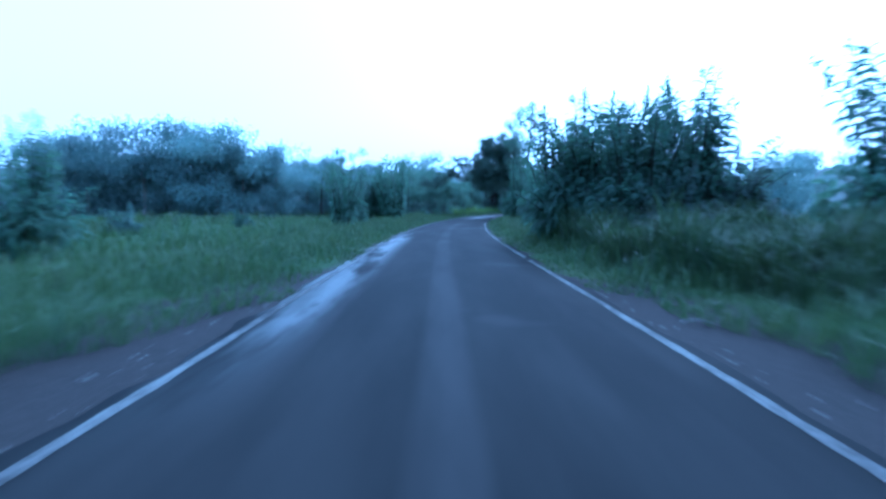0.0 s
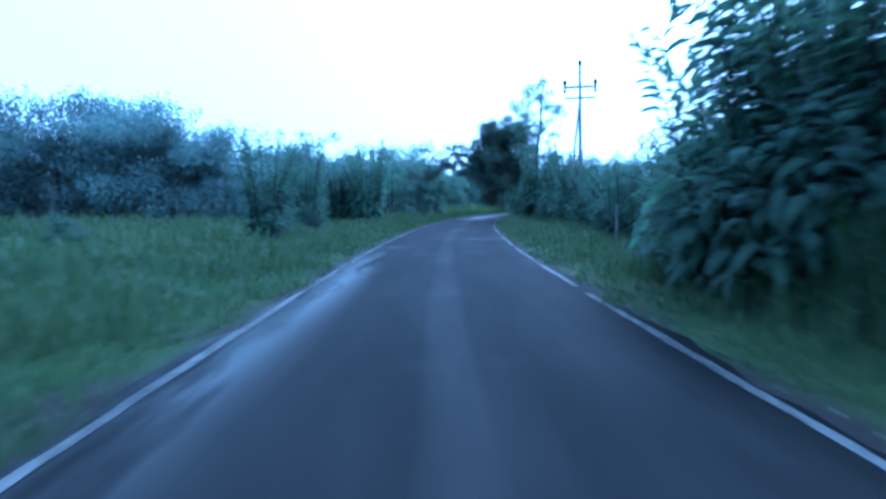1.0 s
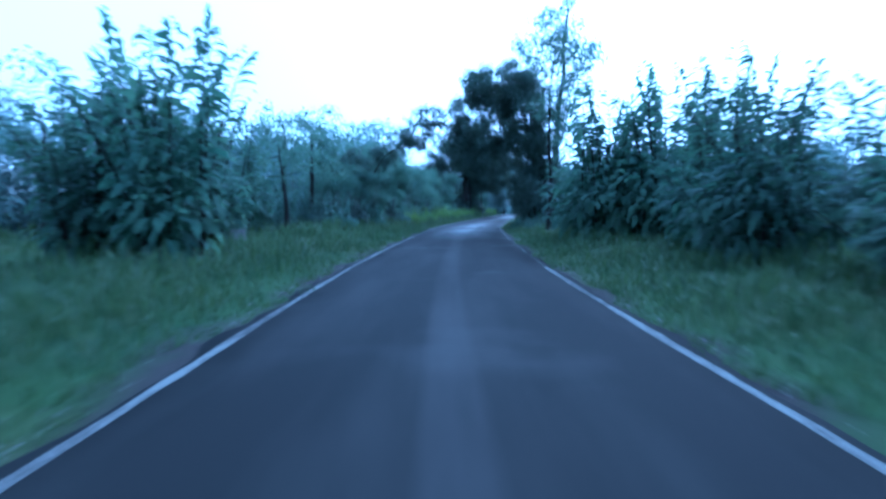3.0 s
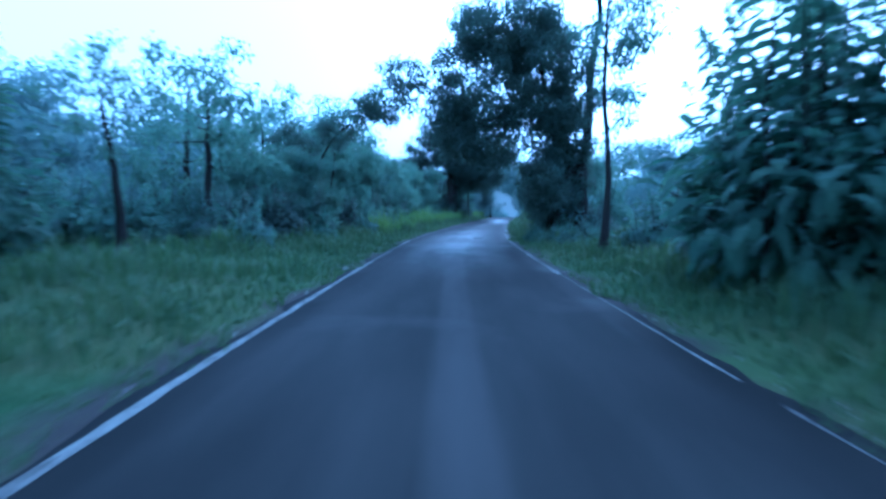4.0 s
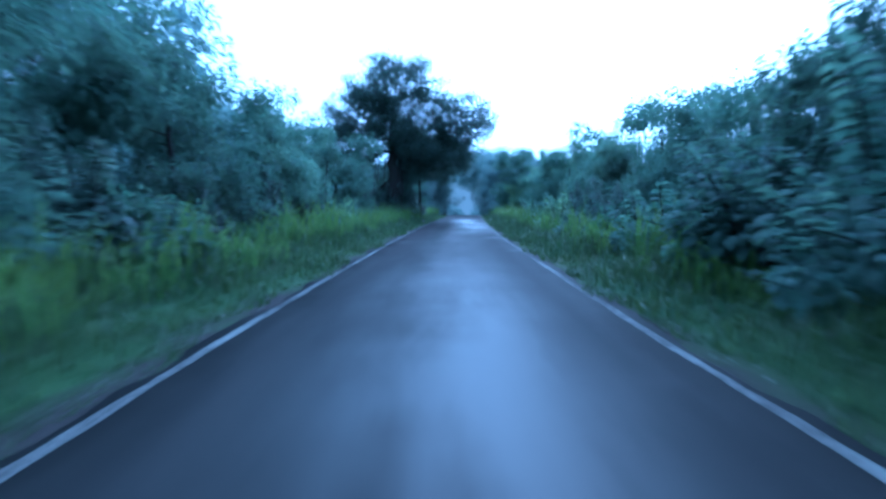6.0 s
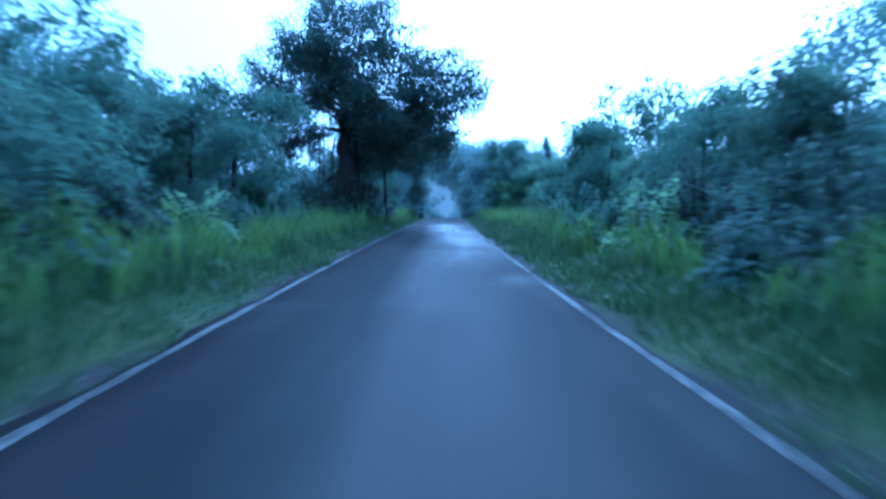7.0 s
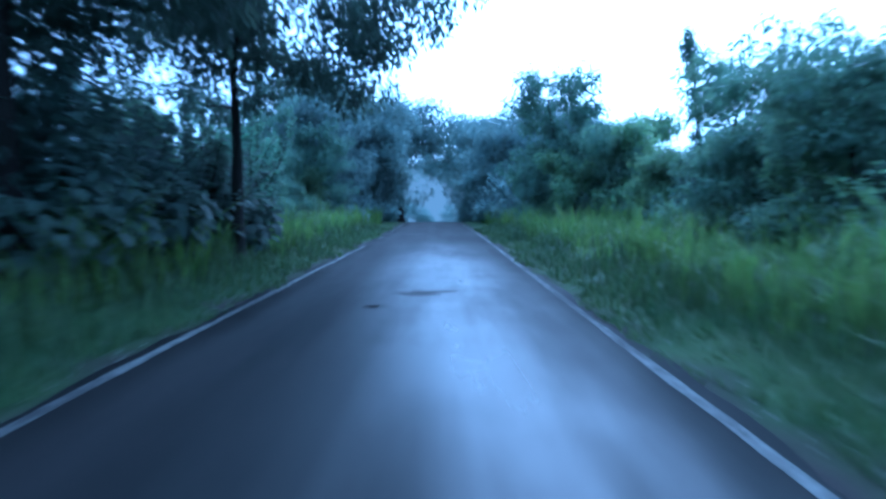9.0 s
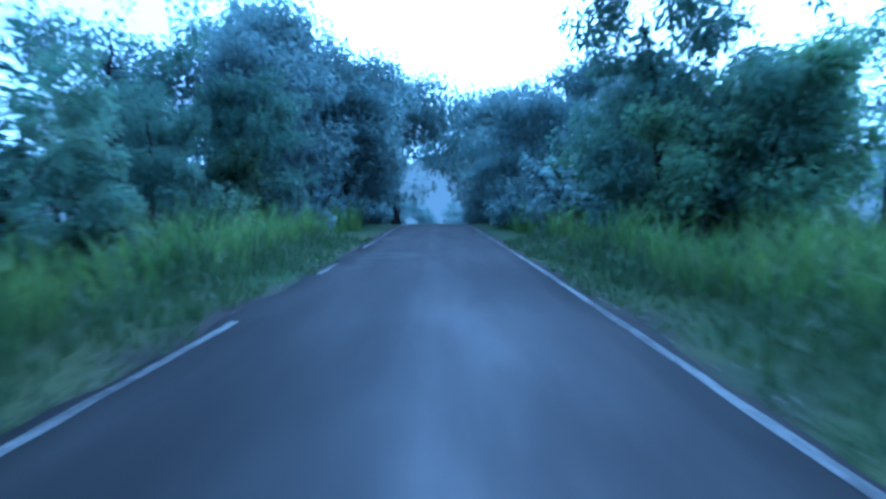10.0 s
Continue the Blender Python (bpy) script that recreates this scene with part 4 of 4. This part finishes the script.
twig = thing("fallen_twig", "dark fallen leafy twig lying on wet asphalt", "twig", "", *beside(76.3, 0.8), 0.012)
u = np.linspace(0, 1, 9)
rod("stick", BARK, twig, np.stack([-0.24 + 0.46 * u, 0.03 * np.sin(u * 4), 0.012 + 0.0 * u], -1), np.linspace(0.016, 0.007, 9), 6)
for k in range(9):
    s = Shape()
    s.leaves(np.array([(-0.10 + 0.02 * k, 0.0, 0.02)]), np.array([(math.cos(k * 2.1), 0.6 * math.sin(k * 2.1), 0.12 + 0.5 * (k == 4))]), 0.11, 0.05, 0.2)
    under("leaf", s.mesh("twig_leaf", LEAF_BIG), twig)

scrap = thing("pale_stone", "small pale stone at the asphalt's edge", "stone", "", *beside(62.4, -2.42), 0.0)
box("block", CONCRETE, scrap, (0.11, 0.09, 0.06), (0, 0, 0.01), (8, 0, 30))
stick = thing("fallen_stick", "thin pale bare stick lying on the earth shoulder", "twig", "", *beside(6.3, 2.8), 0.01)
rod("stick", CONCRETE, stick, np.stack([-0.17 + 0.36 * u, 0.04 * np.sin(u * 5), 0.01 + 0.03 * np.sin(u * 3.1)], -1), np.linspace(0.011, 0.005, 9), 6)

# ---- glowing backdrop sheet for the misty distance beyond the fields ----
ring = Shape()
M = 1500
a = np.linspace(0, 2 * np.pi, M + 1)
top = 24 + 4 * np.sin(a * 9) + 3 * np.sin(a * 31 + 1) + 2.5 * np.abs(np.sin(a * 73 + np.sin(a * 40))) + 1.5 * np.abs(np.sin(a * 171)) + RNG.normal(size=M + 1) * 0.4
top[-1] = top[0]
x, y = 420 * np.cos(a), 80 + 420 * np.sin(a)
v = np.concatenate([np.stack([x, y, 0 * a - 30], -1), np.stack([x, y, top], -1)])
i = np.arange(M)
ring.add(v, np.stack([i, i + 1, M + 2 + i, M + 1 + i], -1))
tagged(new("backdrop", ring.mesh("backdrop", MIST_GLOW)), "self-lit pale blue backdrop sheet for misty distant woods", "distance", kind="structure")


# ---- grass ----
def grass(name, label, n, y0, y1, near, far, length, width, blades=None, sides=(-1, 1)):
    y = RNG.uniform(y0, y1, n)
    side = RNG.choice(sides, n)
    ragged = 0.16 * np.sin(y * 0.8 + side) + 0.12 * np.sin(y * 2.3 + 2 * side) + 0.1
    d = near + ragged * (near < 4) + (far - near) * RNG.random(n) ** 1.3
    d += np.where((y < 9) & (near < 4), 0.9 * np.clip((9 - y) / 4, 0, 1), 0)
    x, yy = beside(y, side * d)
    z = ground_height(x, yy)
    rise = np.clip((d - 2.1) / 1.7, 0.25, 1.0) * np.interp(y, [60, 90], [0.95, 1.25]) * (0.7 + 0.4 * np.sin(x * 1.7 + np.sin(y * 0.9)) * np.sin(y * 1.1))
    L = length * RNG.uniform(0.5, 1.3, n) * rise
    W = width * RNG.uniform(0.6, 1.4, n)
    a = RNG.random(n) * 6.283
    bend = RNG.uniform(0.15, 0.75, n)
    out = np.stack([np.cos(a), np.sin(a), 0 * a], -1)
    sd = np.stack([-np.sin(a), np.cos(a), 0 * a], -1) * W[:, None] / 2
    p = np.stack([x, yy, z - 0.02], -1)
    m = p + out * (L * bend * 0.28)[:, None] + [0, 0, 1] * (L * 0.6)[:, None]
    t = p + out * (L * bend)[:, None] + [0, 0, 1] * (L * (1 - 0.35 * bend))[:, None]
    v = np.stack([p - sd, p + sd, m + sd * 0.8, m - sd * 0.8, t + sd * 0.12, t - sd * 0.12], 1).reshape(-1, 3)
    k = np.arange(n)[:, None] * 6
    f = np.stack([k + [0, 1, 2, 3], k + [3, 2, 4, 5]], 1).reshape(-1, 4)
    ob = new(name, raw_mesh(name, v, f, blades or GRASS))
    tagged(ob, label, "grass", kind="stuff")


grass("verge_grass", "rank green grass along the road's edge", 100000, -4, 150, 2.27, 6.2, 0.66, 0.026)
grass("field_grass", "tall wet grass behind the verge", 44000, -4, 170, 5.5, 15, 0.72, 0.045)
grass("meadow_grass", "pale grass of the open field", 22000, -6, 100, 13, 52, 0.8, 0.12, sides=(-1, 1))

grass("rank_grass", "high yellowish grass heaped before the shrubs", 16000, 6, 24, 3.7, 9.5, 1.35, 0.04, GRASS, (1,))
grass("tall_grass", "tall rank green growth behind the verge", 26000, 78, 160, 3.7, 8.0, 1.1, 0.036, GRASS_LUSH)

# pebbles shed along the asphalt's edges
n = 1600
y, side = RNG.uniform(-2, 140, n), RNG.choice((-1, 1), n)
x, yy = beside(y, side * (2.37 + np.abs(RNG.normal(size=n)) * 0.22))
r = RNG.uniform(0.006, 0.024, n)
corner = np.array([(1, 0.2, 0), (-0.3, 1, 0), (-0.9, -0.7, 0), (0.6, -0.9, 0), (0.1, 0.0, 0.9)])
v = np.stack([x, yy, ground_height(x, yy)], -1)[:, None] + corner * r[:, None, None] * RNG.uniform(0.7, 1.3, (n, 5, 1))
k = np.arange(n)[:, None] * 5
f = np.stack([k + q for q in ([0, 1, 4], [1, 2, 4], [2, 3, 4], [3, 0, 4])], 1).reshape(-1, 3)
tagged(new("gravel", raw_mesh("gravel", v.reshape(-1, 3), f, STONE)), "loose grey pebbles along the asphalt's edge", "gravel", kind="stuff")

# ---- more of the great shrub beside the first bend, and undergrowth about the great tree ----
for k, (y, off, h) in enumerate([(20.2, 4.6, 4.6), (22.2, 5.5, 4.5), (19.0, 6.3, 4.7), (21.4, 6.6, 5.0), (17.2, 5.9, 4.0), (18.0, 8.0, 4.8)]):
    plant(SH[k % len(SH)], y, off, h / 3.6)
for y, off, h in [(121.2, -8.6, 2.4), (123.6, -9.2, 2.4), (126.2, -9.6, 2.6), (117.6, -8.4, 2.2), (129.0, -9.0, 2.6), (119.8, -6.9, 1.9)]:
    plant(THICKET, y, off, h / 3.0)

# ---- a stem wrapped in creepers, with feathery shrubs at its foot, and a tall thin tree behind ----
broad_tree("creeper_clad_tree", "thin leaning stem wrapped in leafy creepers, bare of branches", [(0, 0, 0), (-0.1, 0, 3.0), (-0.3, 0, 5.0), (-0.75, 0, 7.0)], 0.075,
           [(np.array((-0.02 * z * z * 0.75, 0, z)), np.array((0.14, 0.14, 0.5))) for z in (1.4, 2.2, 3.0, 3.8, 4.5, 5.2, 5.9, 6.5)],
           90, 30, 0.17, (0.13, 0.07), LEAF_ROADSIDE, BARK, 10.35, 134.4, limbs=6)
for y, x, h in [(132.3, 11.6, 4.9), (133.6, 10.9, 4.0), (131.0, 12.6, 4.4)]:
    plant(SH[0], y, float(off_road(x, y)), h / 3.6)
for y, x, h in [(134.8, 10.6, 3.2), (132.0, 10.2, 2.8)]:
    plant(THICKET, y, float(off_road(x, y)), h / 3.0)
plant(AIRY[1], 151.0, float(off_road(20.9, 151.0)), 11.6 / 8.0)
